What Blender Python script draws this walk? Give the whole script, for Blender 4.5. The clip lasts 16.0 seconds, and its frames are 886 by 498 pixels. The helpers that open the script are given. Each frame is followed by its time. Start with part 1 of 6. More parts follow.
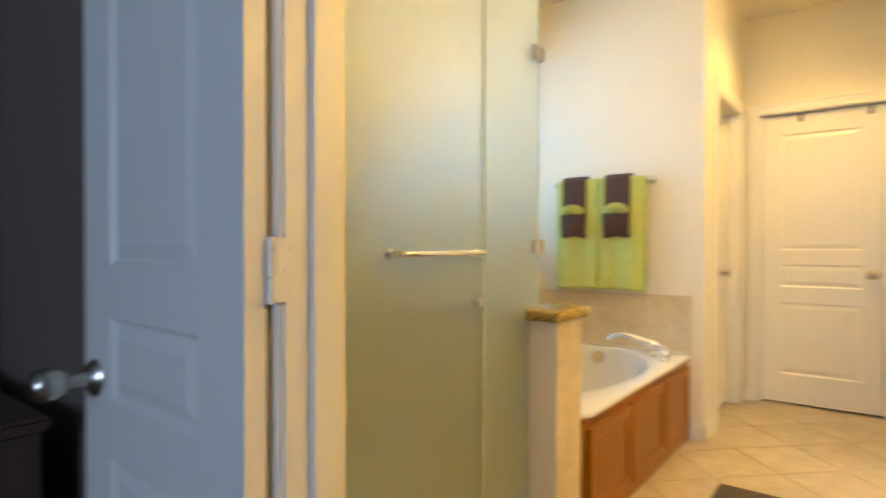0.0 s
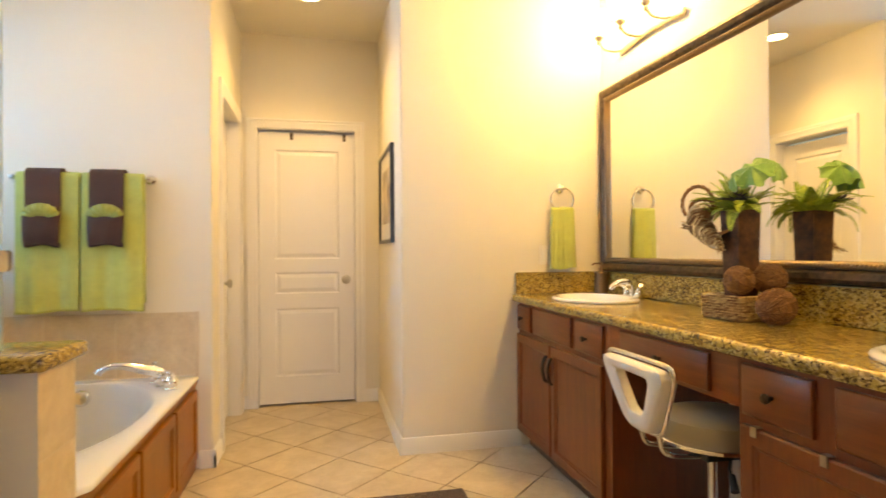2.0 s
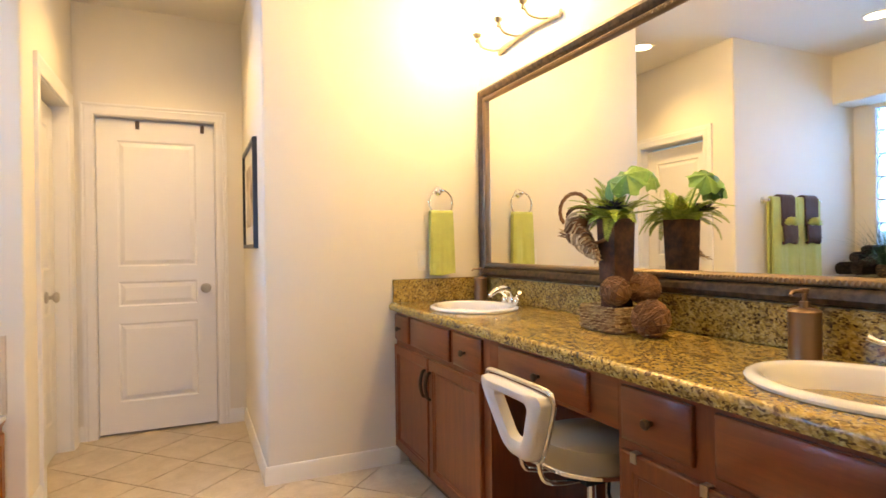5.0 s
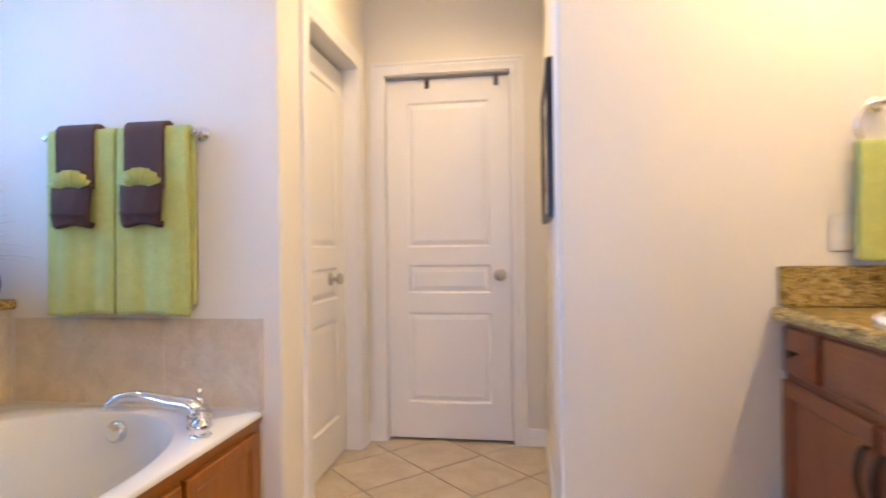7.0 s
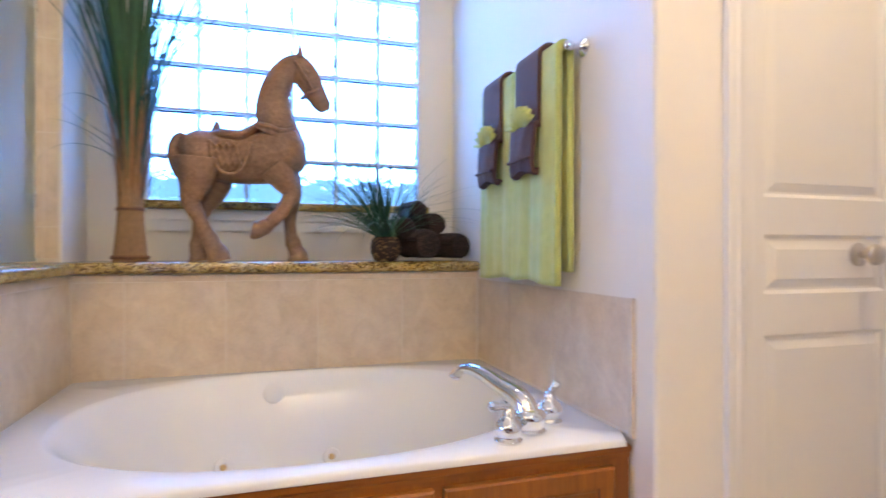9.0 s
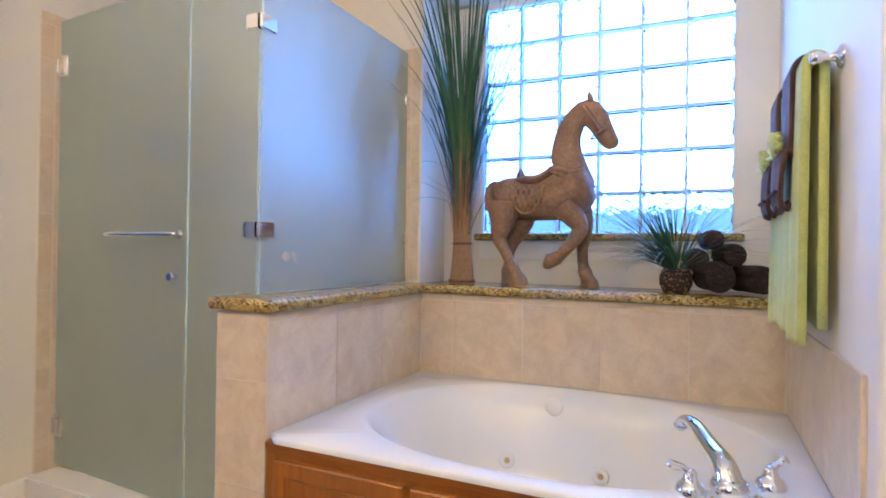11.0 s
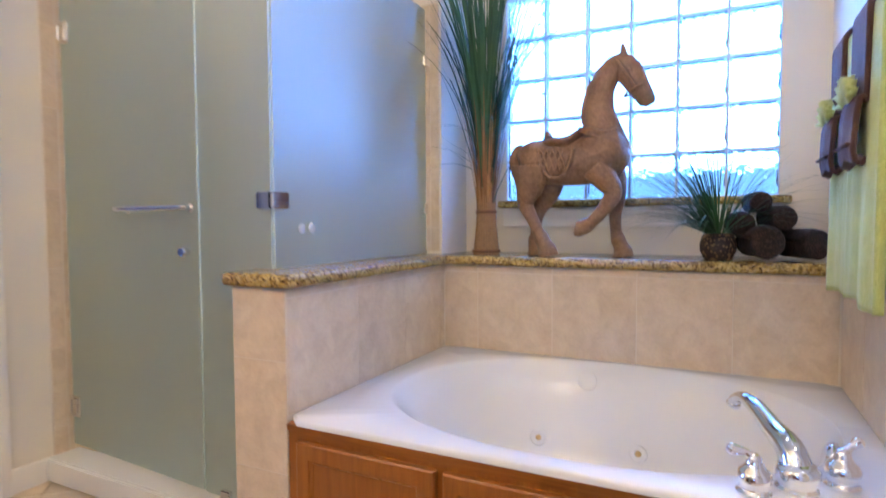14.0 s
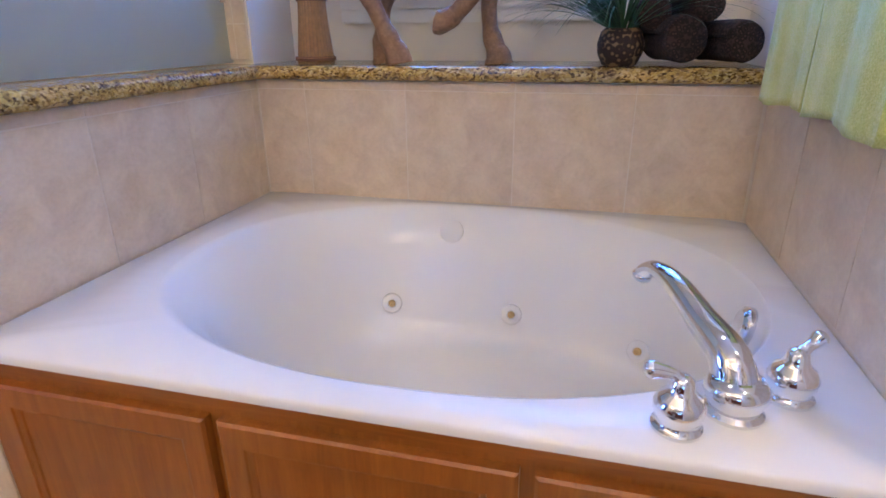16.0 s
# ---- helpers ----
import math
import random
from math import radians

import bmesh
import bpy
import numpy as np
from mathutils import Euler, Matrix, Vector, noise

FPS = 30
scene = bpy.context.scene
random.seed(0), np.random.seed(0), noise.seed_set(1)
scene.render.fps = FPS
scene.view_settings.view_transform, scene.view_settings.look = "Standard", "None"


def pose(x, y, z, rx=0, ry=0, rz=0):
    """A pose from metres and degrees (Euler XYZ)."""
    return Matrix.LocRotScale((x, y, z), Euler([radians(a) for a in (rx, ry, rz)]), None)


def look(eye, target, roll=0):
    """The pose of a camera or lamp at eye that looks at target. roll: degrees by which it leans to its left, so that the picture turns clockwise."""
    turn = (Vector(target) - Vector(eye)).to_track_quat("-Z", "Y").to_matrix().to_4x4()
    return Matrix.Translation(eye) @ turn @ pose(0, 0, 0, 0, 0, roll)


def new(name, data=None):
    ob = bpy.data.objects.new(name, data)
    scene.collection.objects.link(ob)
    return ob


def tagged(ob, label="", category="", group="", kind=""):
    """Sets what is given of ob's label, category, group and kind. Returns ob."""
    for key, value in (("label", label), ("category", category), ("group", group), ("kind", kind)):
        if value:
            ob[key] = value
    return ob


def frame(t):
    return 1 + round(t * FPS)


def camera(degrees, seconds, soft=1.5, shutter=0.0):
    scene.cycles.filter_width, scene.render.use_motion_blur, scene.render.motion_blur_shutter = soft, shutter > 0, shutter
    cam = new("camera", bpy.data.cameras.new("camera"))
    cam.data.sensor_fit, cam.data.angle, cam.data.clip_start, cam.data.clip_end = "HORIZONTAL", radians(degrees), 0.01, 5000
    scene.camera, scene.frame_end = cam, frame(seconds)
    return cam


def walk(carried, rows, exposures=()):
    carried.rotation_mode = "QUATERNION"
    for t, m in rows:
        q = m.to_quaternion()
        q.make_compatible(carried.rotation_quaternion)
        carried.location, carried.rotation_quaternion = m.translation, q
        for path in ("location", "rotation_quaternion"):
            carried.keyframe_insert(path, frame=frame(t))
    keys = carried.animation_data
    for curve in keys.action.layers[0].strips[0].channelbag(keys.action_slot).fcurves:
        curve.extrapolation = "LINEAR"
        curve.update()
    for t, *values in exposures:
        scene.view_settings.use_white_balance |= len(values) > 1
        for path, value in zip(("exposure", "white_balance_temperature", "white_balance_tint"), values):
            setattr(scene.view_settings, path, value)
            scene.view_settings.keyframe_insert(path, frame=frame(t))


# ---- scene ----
cam = camera(76.6, 16.0, soft=1.5, shutter=0.5)
PATH = [
    (0, (0.388, 2.131, 1.132), (-0.839, 3.71, 1.117), -0.0),
    (0.5, (0.282, 2.15, 1.148), (-0.428, 4.02, 1.14), -0.0),
    (1, (0.215, 2.228, 1.114), (-0.072, 4.208, 1.122), -0.3),
    (1.5, (0.157, 2.322, 1.123), (0.309, 4.316, 1.132), -0.2),
    (2, (0.159, 2.404, 1.139), (0.588, 4.358, 1.15), -0.4),
    (2.5, (0.104, 2.452, 1.164), (0.765, 4.34, 1.164), -0.6),
    (3, (0.11, 2.504, 1.171), (0.973, 4.308, 1.168), -0.7),
    (3.2, (0.142, 2.523, 1.181), (1.037, 4.311, 1.18), -0.8),
    (5.3, (0.289, 2.628, 1.192), (1.053, 4.476, 1.182), -0.8),
    (5.5, (0.298, 2.697, 1.173), (0.937, 4.592, 1.163), -0.8),
    (6, (0.321, 2.974, 1.122), (0.655, 4.946, 1.118), -0.7),
    (6.5, (0.38, 3.27, 1.097), (0.459, 5.268, 1.098), -0.6),
    (7, (0.493, 3.635, 1.083), (0.204, 5.614, 1.083), -0.7),
    (7.5, (0.551, 3.993, 1.041), (-0.28, 5.812, 1.046), -0.3),
    (8, (0.626, 4.247, 0.997), (-0.669, 5.771, 1.005), -0.3),
    (8.5, (0.675, 4.505, 0.989), (-0.995, 5.605, 0.983), -0.4),
    (9, (0.69, 4.737, 0.948), (-1.216, 5.342, 0.955), 0.1),
    (9.5, (0.686, 4.947, 0.96), (-1.308, 5.099, 0.955), -0.0),
    (10, (0.708, 5.128, 0.962), (-1.268, 4.82, 0.966), 0.4),
    (10.2, (0.741, 5.187, 0.962), (-1.204, 4.721, 0.976), 0.8),
    (12.3, (0.961, 5.345, 1.312), (-0.781, 4.363, 1.3), -0.3),
    (12.5, (0.975, 5.348, 1.321), (-0.765, 4.362, 1.312), -0.3),
    (13, (0.983, 5.352, 1.282), (-0.755, 4.364, 1.277), -0.3),
    (13.5, (0.895, 5.306, 1.156), (-0.863, 4.353, 1.159), -0.2),
    (14, (0.751, 5.219, 1.05), (-1.041, 4.336, 0.958), -0.3),
    (14.5, (0.586, 5.123, 0.985), (-1.267, 4.421, 0.717), -0.2),
    (15, (0.387, 5.12, 0.953), (-1.469, 4.522, 0.511), -0.4),
    (15.5, (0.225, 5.125, 0.961), (-1.602, 4.605, 0.335), -0.3),
    (16, (0.145, 5.139, 0.997), (-1.664, 4.68, 0.278), -0.5),
]

EXPOSURES = [(0.0, 0.05, 12900, -2), (1.0, 0.0, 12700, -1), (2.0, -0.08, 12000, 4), (3.0, -0.08, 10000, 6), (5.5, -0.08, 8100, 10), (7.5, -0.05, 6150, 14), (9.0, 0.0, 5700, 14), (9.6, 0.0, 5520, 13), (12.5, 0.0, 5600, 15), (14.0, -0.03, 5420, 16), (16.0, -0.22, 5250, 20)]
walk(cam, [(t, look(eye, target, roll)) for t, eye, target, roll in PATH], EXPOSURES)

# ---- light ----
world = bpy.data.worlds.new("sky_world")
scene.world = world
world.use_nodes = True
wn = world.node_tree.nodes
sky = wn.new("ShaderNodeTexSky")
sky.sky_type, sky.sun_disc = "NISHITA", False
sky.sun_elevation, sky.sun_rotation = radians(38), radians(70)
wn["Background"].inputs["Strength"].default_value = 0.12
world.node_tree.links.new(sky.outputs["Color"], wn["Background"].inputs["Color"])
sun = new("sun", bpy.data.lights.new("sun", "SUN"))
sun.data.energy, sun.data.angle, sun.data.color = 3.0, radians(0.5), (1.0, 0.95, 0.88)
sun.matrix_world = look((9, 2, 8), (0, 4, 0))


def area_lamp(name, m, sx, sy, watts, colour, spread=180):
    lamp = new(name, bpy.data.lights.new(name, "AREA"))
    lamp.data.shape, lamp.data.size, lamp.data.size_y = "RECTANGLE", sx, sy
    lamp.data.energy, lamp.data.color, lamp.data.spread = watts, colour, radians(spread)
    lamp.matrix_world = m
    return lamp


def point_lamp(name, p, watts, colour, radius=0.04):
    lamp = new(name, bpy.data.lights.new(name, "POINT"))
    lamp.data.energy, lamp.data.color, lamp.data.shadow_soft_size = watts, colour, radius
    lamp.location = p
    return lamp


def spot_lamp(name, p, watts, colour, angle=130, blend=0.8, radius=0.06):
    lamp = new(name, bpy.data.lights.new(name, "SPOT"))
    lamp.data.energy, lamp.data.color, lamp.data.shadow_soft_size = watts, colour, radius
    lamp.data.spot_size, lamp.data.spot_blend = radians(angle), blend
    lamp.location = p
    return lamp


WARM = (1.0, 0.72, 0.37)
DAY = (0.175, 0.415, 1.0)
# daylight in the glass-block opening; added bedroom fill lamp where no window stands
area_lamp("window_daylight", look((-2.03, 4.853, 1.87), (0, 4.853, 1.68)), 1.3, 1.16, 92, DAY)
area_lamp("bedroom_blue_fill", look((0.5, -2.44, 1.5), (-0.3, 2.0, 1.3)), 1.6, 1.5, 195, (0.24, 0.42, 1.0))
for py in (5.29, 5.06, 4.83, 3.465, 3.235, 3.005):
    point_lamp("vanity_bulb_light", (1.70, py, 2.42), 18 if py > 4 else 12, WARM, 0.035)
for cx, cy in ((0.10, 6.03), (-0.98, 4.92)):
    spot_lamp("can_light", (cx, cy, 2.75), 66 if cx > 0 else 16, WARM)

# ---- materials ----


def mat(name, base, rough=0.5, metal=0.0, spec=0.5, coat=0.0):
    m = bpy.data.materials.new(name)
    m.use_nodes = True
    b = m.node_tree.nodes["Principled BSDF"]
    b.inputs["Base Color"].default_value = (*base, 1)
    b.inputs["Roughness"].default_value = rough
    b.inputs["Metallic"].default_value = metal
    b.inputs["Specular IOR Level"].default_value = spec
    b.inputs["Coat Weight"].default_value = coat
    return m


def nodes_of(m):
    return m.node_tree.nodes, m.node_tree.links, m.node_tree.nodes["Principled BSDF"]


def coords(m, scale=(1, 1, 1), kind="Object", turn=0):
    n, l, b = nodes_of(m)
    tc, mp = n.new("ShaderNodeTexCoord"), n.new("ShaderNodeMapping")
    mp.inputs["Scale"].default_value = scale
    mp.inputs["Rotation"].default_value = (0, 0, radians(turn))
    l.new(tc.outputs[kind], mp.inputs["Vector"])
    return mp.outputs["Vector"]


def noise_tex(m, vec, scale, detail=4, rough=0.55, warp=0.0):
    n, l, b = nodes_of(m)
    t = n.new("ShaderNodeTexNoise")
    t.inputs["Scale"].default_value, t.inputs["Detail"].default_value = scale, detail
    t.inputs["Roughness"].default_value, t.inputs["Distortion"].default_value = rough, warp
    l.new(vec, t.inputs["Vector"])
    return t.outputs["Fac"]


def ramp(m, fac, stops):
    n, l, b = nodes_of(m)
    r = n.new("ShaderNodeValToRGB")
    while len(r.color_ramp.elements) < len(stops):
        r.color_ramp.elements.new(0.5)
    for e, (p, c) in zip(r.color_ramp.elements, stops):
        e.position, e.color = p, (*c, 1)
    l.new(fac, r.inputs["Fac"])
    return r.outputs["Color"]


def mix(m, fac, a, b2, mode="MIX"):
    n, l, b = nodes_of(m)
    x = n.new("ShaderNodeMix")
    x.data_type, x.blend_type = "RGBA", mode
    for sock, v in ((x.inputs[0], fac), (x.inputs[6], a), (x.inputs[7], b2)):
        if isinstance(v, (int, float)):
            sock.default_value = v
        elif isinstance(v, tuple):
            sock.default_value = (*v, 1)
        else:
            l.new(v, sock)
    return x.outputs[2]


def bump(m, height, strength=0.2, dist=0.01):
    n, l, b = nodes_of(m)
    x = n.new("ShaderNodeBump")
    x.inputs["Strength"].default_value, x.inputs["Distance"].default_value = strength, dist
    l.new(height, x.inputs["Height"])
    l.new(x.outputs["Normal"], b.inputs["Normal"])


def paint(name, base, rough=0.6, grain=220, strength=0.12):
    m = mat(name, base, rough)
    n, l, b = nodes_of(m)
    v = coords(m)
    big = noise_tex(m, v, 1.3, 3)
    dark = tuple(c * 0.95 for c in base)
    l.new(ramp(m, big, [(0.3, dark), (0.7, base)]), b.inputs["Base Color"])
    bump(m, noise_tex(m, v, grain, 3), strength, 0.002)
    return m


M_WALL = paint("wall_paint", (0.80, 0.745, 0.635), 0.62, 160, 0.25)
M_CEIL = paint("ceiling_paint", (0.80, 0.76, 0.67), 0.7, 60, 0.4)
M_TRIM = paint("trim_paint", (0.84, 0.81, 0.75), 0.32, 40, 0.03)
M_DOOR = paint("door_paint", (0.84, 0.81, 0.75), 0.36, 90, 0.05)


def granite(name):
    m = mat(name, (0.3, 0.2, 0.1), 0.2, 0, 0.5, 0.15)
    n, l, b = nodes_of(m)
    v = coords(m, (1.0, 0.7, 1.0))
    vo = n.new("ShaderNodeTexVoronoi")
    vo.inputs["Scale"].default_value = 180
    warp = noise_tex(m, v, 30, 3, 0.6)
    add = n.new("ShaderNodeVectorMath")
    add.operation = "MULTIPLY_ADD"
    l.new(warp, add.inputs[0])
    add.inputs[1].default_value = (0.03, 0.03, 0.03)
    l.new(v, add.inputs[2])
    l.new(add.outputs[0], vo.inputs["Vector"])
    cell = n.new("ShaderNodeSeparateColor")
    l.new(vo.outputs["Color"], cell.inputs[0])
    c1 = ramp(m, cell.outputs[0], [(0.0, (0.06, 0.036, 0.018)), (0.13, (0.14, 0.09, 0.035)), (0.28, (0.34, 0.245, 0.07)), (0.6, (0.56, 0.43, 0.13)), (0.85, (0.64, 0.53, 0.25)), (1.0, (0.22, 0.15, 0.07))])
    big = ramp(m, noise_tex(m, v, 26, 4, 0.65), [(0.34, (0.36, 0.28, 0.20)), (0.46, (0.85, 0.77, 0.62)), (0.7, (1, 0.97, 0.86))])
    fine = ramp(m, noise_tex(m, v, 320, 2), [(0.35, (0.7, 0.65, 0.6)), (0.6, (1, 1, 1))])
    c2 = mix(m, 0.85, c1, big, "MULTIPLY")
    l.new(mix(m, 0.7, c2, fine, "MULTIPLY"), b.inputs["Base Color"])
    return m


M_GRANITE = granite("granite")


def stone_tile(name, a, c, rough=0.35, scale=9):
    m = mat(name, a, rough)
    n, l, b = nodes_of(m)
    v = coords(m, kind="Object")
    oi = n.new("ShaderNodeObjectInfo")
    off = n.new("ShaderNodeVectorMath")
    off.operation = "MULTIPLY_ADD"
    l.new(oi.outputs["Random"], off.inputs[0])
    off.inputs[1].default_value = (17, 31, 23)
    l.new(v, off.inputs[2])
    vv = off.outputs[0]
    f1, f2 = noise_tex(m, vv, scale, 6, 0.65, 0.6), noise_tex(m, vv, scale * 9, 3)
    c1 = ramp(m, f1, [(0.32, a), (0.68, c)])
    c2 = mix(m, 0.15, c1, ramp(m, f2, [(0.35, tuple(k * 0.8 for k in a)), (0.65, c)]))
    rnd = ramp(m, oi.outputs["Random"], [(0, (0.965, 0.965, 0.965)), (1, (1.025, 1.02, 1.01))])
    l.new(mix(m, 1.0, c2, rnd, "MULTIPLY"), b.inputs["Base Color"])
    bump(m, f2, 0.06, 0.002)
    return m


M_FLOOR = stone_tile("floor_tile", (0.50, 0.40, 0.28), (0.66, 0.56, 0.43), 0.28, 7)
M_WTILE = stone_tile("wall_tile", (0.57, 0.455, 0.32), (0.72, 0.61, 0.46), 0.3, 12)
M_GROUT = paint("grout", (0.56, 0.46, 0.34), 0.9, 120, 0.3)
M_WGROUT = paint("wall_grout", (0.72, 0.64, 0.53), 0.9, 120, 0.3)


def wood(name, a, c, rough=0.32, along="z", coat=0.25):
    m = mat(name, a, rough, 0, 0.5, coat)
    n, l, b = nodes_of(m)
    sc = {"z": (14, 14, 1.1), "y": (14, 1.1, 14), "x": (1.1, 14, 14)}[along]
    v = coords(m, sc)
    f1 = noise_tex(m, v, 2.2, 6, 0.6, 1.2)
    f2 = noise_tex(m, v, 14, 4, 0.7)
    f3 = noise_tex(m, coords(m), 3.5, 3)
    c1 = ramp(m, f1, [(0.3, a), (0.72, c)])
    c2 = mix(m, 0.22, c1, ramp(m, f2, [(0.3, tuple(k * 0.65 for k in a)), (0.7, c)]))
    c3 = mix(m, 0.5, c2, ramp(m, f3, [(0.35, (0.72, 0.70, 0.68)), (0.65, (1.05, 1.03, 1.0))]), "MULTIPLY")
    l.new(c3, b.inputs["Base Color"])
    bump(m, f2, 0.04, 0.001)
    return m


M_OAKV = wood("honey_wood", (0.22, 0.064, 0.004), (0.37, 0.128, 0.010), 0.34, "z", 0.06)
M_OAKH = wood("honey_wood_across", (0.22, 0.064, 0.004), (0.37, 0.128, 0.010), 0.34, "y", 0.06)
M_CHEV = wood("cherry_wood", (0.165, 0.037, 0.009), (0.265, 0.066, 0.015), 0.36, "z", 0.12)
M_CHEH = wood("cherry_wood_across", (0.165, 0.037, 0.009), (0.265, 0.066, 0.015), 0.36, "y", 0.12)
# darker wood for recesses, with their shade put into the colour
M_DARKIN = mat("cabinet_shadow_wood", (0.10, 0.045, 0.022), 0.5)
M_CHROME = mat("chrome", (0.82, 0.83, 0.85), 0.07, 1.0)
M_NICKEL = mat("satin_nickel", (0.55, 0.51, 0.45), 0.28, 1.0)
M_BRONZE = mat("oiled_bronze", (0.10, 0.07, 0.05), 0.38, 0.9)
M_SOAP = mat("brushed_bronze", (0.26, 0.17, 0.11), 0.36, 0.9)
M_BRASS = mat("brass", (0.62, 0.44, 0.20), 0.28, 1.0)
M_PORC = mat("white_porcelain", (0.84, 0.83, 0.81), 0.1, 0, 0.5, 0.4)
M_ACRYL = mat("white_acrylic", (0.76, 0.76, 0.755), 0.2, 0, 0.45, 0.0)
M_BLACK = mat("black_plastic", (0.02, 0.02, 0.02), 0.4)
M_MIRROR = mat("mirror_silver", (0.93, 0.94, 0.93), 0.01, 1.0)


def glow(name, col, strength):
    m = mat(name, col, 0.6)
    n, l, b = nodes_of(m)
    b.inputs["Emission Color"].default_value = (*col, 1)
    b.inputs["Emission Strength"].default_value = strength
    return m


M_LAMP = glow("lamp_lens", (1.0, 0.86, 0.66), 14)
M_BULB = glow("frosted_bulb", (1.0, 0.86, 0.62), 30)

# frosted shower glass: mostly scattering, a little gloss
M_FROST = mat("frosted_glass", (0.64, 0.735, 0.715), 0.34, 0, 0.5)
n_, l_, b_ = nodes_of(M_FROST)
b_.inputs["Transmission Weight"].default_value = 0.84
b_.inputs["Roughness"].default_value = 0.37
b_.inputs["IOR"].default_value = 1.55
M_FROSTEDGE = mat("glass_edge", (0.50, 0.62, 0.60), 0.15, 0, 0.6)

# ---- mesh helpers ----


def bm_box(bm, x0, x1, y0, y1, z0, z1, bev=0.0):
    r = bmesh.ops.create_cube(bm, size=1)
    vs = r["verts"]
    bmesh.ops.transform(bm, verts=vs, matrix=Matrix.Translation(((x0 + x1) / 2, (y0 + y1) / 2, (z0 + z1) / 2)) @ Matrix.Diagonal((abs(x1 - x0), abs(y1 - y0), abs(z1 - z0), 1)))
    if bev:
        es = list({e for v in vs for e in v.link_edges})
        bmesh.ops.bevel(bm, geom=es, offset=bev, segments=2, affect="EDGES", clamp_overlap=True)
    return bm


def box(x0, x1, y0, y1, z0, z1, bev=0.0):
    return bm_box(bmesh.new(), x0, x1, y0, y1, z0, z1, bev)


def bm_cyl(bm, p, axis, r, h, seg=24, r2=None, cap=True):
    """A cylinder or cone from p along axis."""
    q = Vector((0, 0, 1)).rotation_difference(Vector(axis).normalized()).to_matrix().to_4x4()
    bmesh.ops.create_cone(bm, cap_ends=cap, segments=seg, radius1=r, radius2=r if r2 is None else r2, depth=h, matrix=Matrix.Translation(p) @ q @ Matrix.Translation((0, 0, h / 2)))
    return bm


def bm_lathe(bm, profile, p=(0, 0, 0), axis=(0, 0, 1), seg=32):
    """Turned body: profile of (radius, height) about the axis through p."""
    q = Vector((0, 0, 1)).rotation_difference(Vector(axis).normalized()).to_matrix()
    rings = []
    for r, h in profile:
        rings.append([bm.verts.new(Vector(p) + q @ Vector((r * math.cos(a), r * math.sin(a), h))) for a in [2 * math.pi * i / seg for i in range(seg)]])
    for a, b in zip(rings, rings[1:]):
        for i in range(seg):
            bm.faces.new((a[i], a[(i + 1) % seg], b[(i + 1) % seg], b[i]))
    bm.faces.new(list(reversed(rings[0])))
    bm.faces.new(rings[-1])
    return bm


def bm_tube(bm, pts, radii, seg=12, flat=1.0, side=None, cap=True):
    """A swept tube through pts; radii one number or one per point; flat squashes it across side."""
    pts = [Vector(p) for p in pts]
    if isinstance(radii, (int, float)):
        radii = [radii] * len(pts)
    rings, ref = [], None
    for i, p in enumerate(pts):
        t = (pts[min(i + 1, len(pts) - 1)] - pts[max(i - 1, 0)]).normalized()
        if side is not None:
            u = Vector(side)
        elif ref is not None:
            u = ref
        else:
            u = Vector((0, 0, 1)) if abs(t.z) < 0.9 else Vector((1, 0, 0))
        u = (u - t * u.dot(t)).normalized()
        ref = u
        w = t.cross(u)
        r = radii[i]
        ru, rw = (r if isinstance(r, tuple) else (r * flat, r))
        rings.append([bm.verts.new(p + u * ru * math.cos(a) + w * rw * math.sin(a)) for a in [2 * math.pi * k / seg for k in range(seg)]])
    for a, b in zip(rings, rings[1:]):
        for i in range(seg):
            bm.faces.new((a[i], a[(i + 1) % seg], b[(i + 1) % seg], b[i]))
    if cap:
        bm.faces.new(list(reversed(rings[0])))
        bm.faces.new(rings[-1])
    return bm


def curve_pts(ctrl, steps=8):
    """Catmull-Rom through control points."""
    c = [Vector(p) for p in ctrl]
    c = [c[0] * 2 - c[1]] + c + [c[-1] * 2 - c[-2]]
    out = []
    for i in range(1, len(c) - 2):
        for k in range(steps):
            t = k / steps
            a, b, d, e = c[i - 1], c[i], c[i + 1], c[i + 2]
            out.append(0.5 * ((2 * b) + (d - a) * t + (2 * a - 5 * b + 4 * d - e) * t * t + (3 * b - a - 3 * d + e) * t ** 3))
    out.append(c[-2])
    return out


def to_mesh(name, bm, material, smooth=False, fix=True):
    me = bpy.data.meshes.new(name)
    if fix:
        bmesh.ops.recalc_face_normals(bm, faces=bm.faces[:])
    bm.to_mesh(me)
    bm.free()
    for m in (material if isinstance(material, list) else [material]):
        me.materials.append(m)
    if smooth:
        me.polygons.foreach_set("use_smooth", [True] * len(me.polygons))
        me.set_sharp_from_angle(angle=radians(smooth if smooth is not True else 45))
    return me


def part(name, bm, material, parent=None, label="", smooth=False):
    ob = new(name, to_mesh(name, bm, material, smooth))
    if parent is not None:
        ob.parent = parent
        ob.matrix_parent_inverse = parent.matrix_world.inverted()
    return tagged(ob, label) if label else ob


def thing(name, at, label, category, group=""):
    ob = new(name)
    ob.empty_display_size = 0.1
    ob.location = at
    bpy.context.view_layer.update()
    return tagged(ob, label, category, group)


def setting(name, bm, material, label="", smooth=False, category=""):
    return tagged(part(name, bm, material, None, "", smooth), label, category, "", "structure")


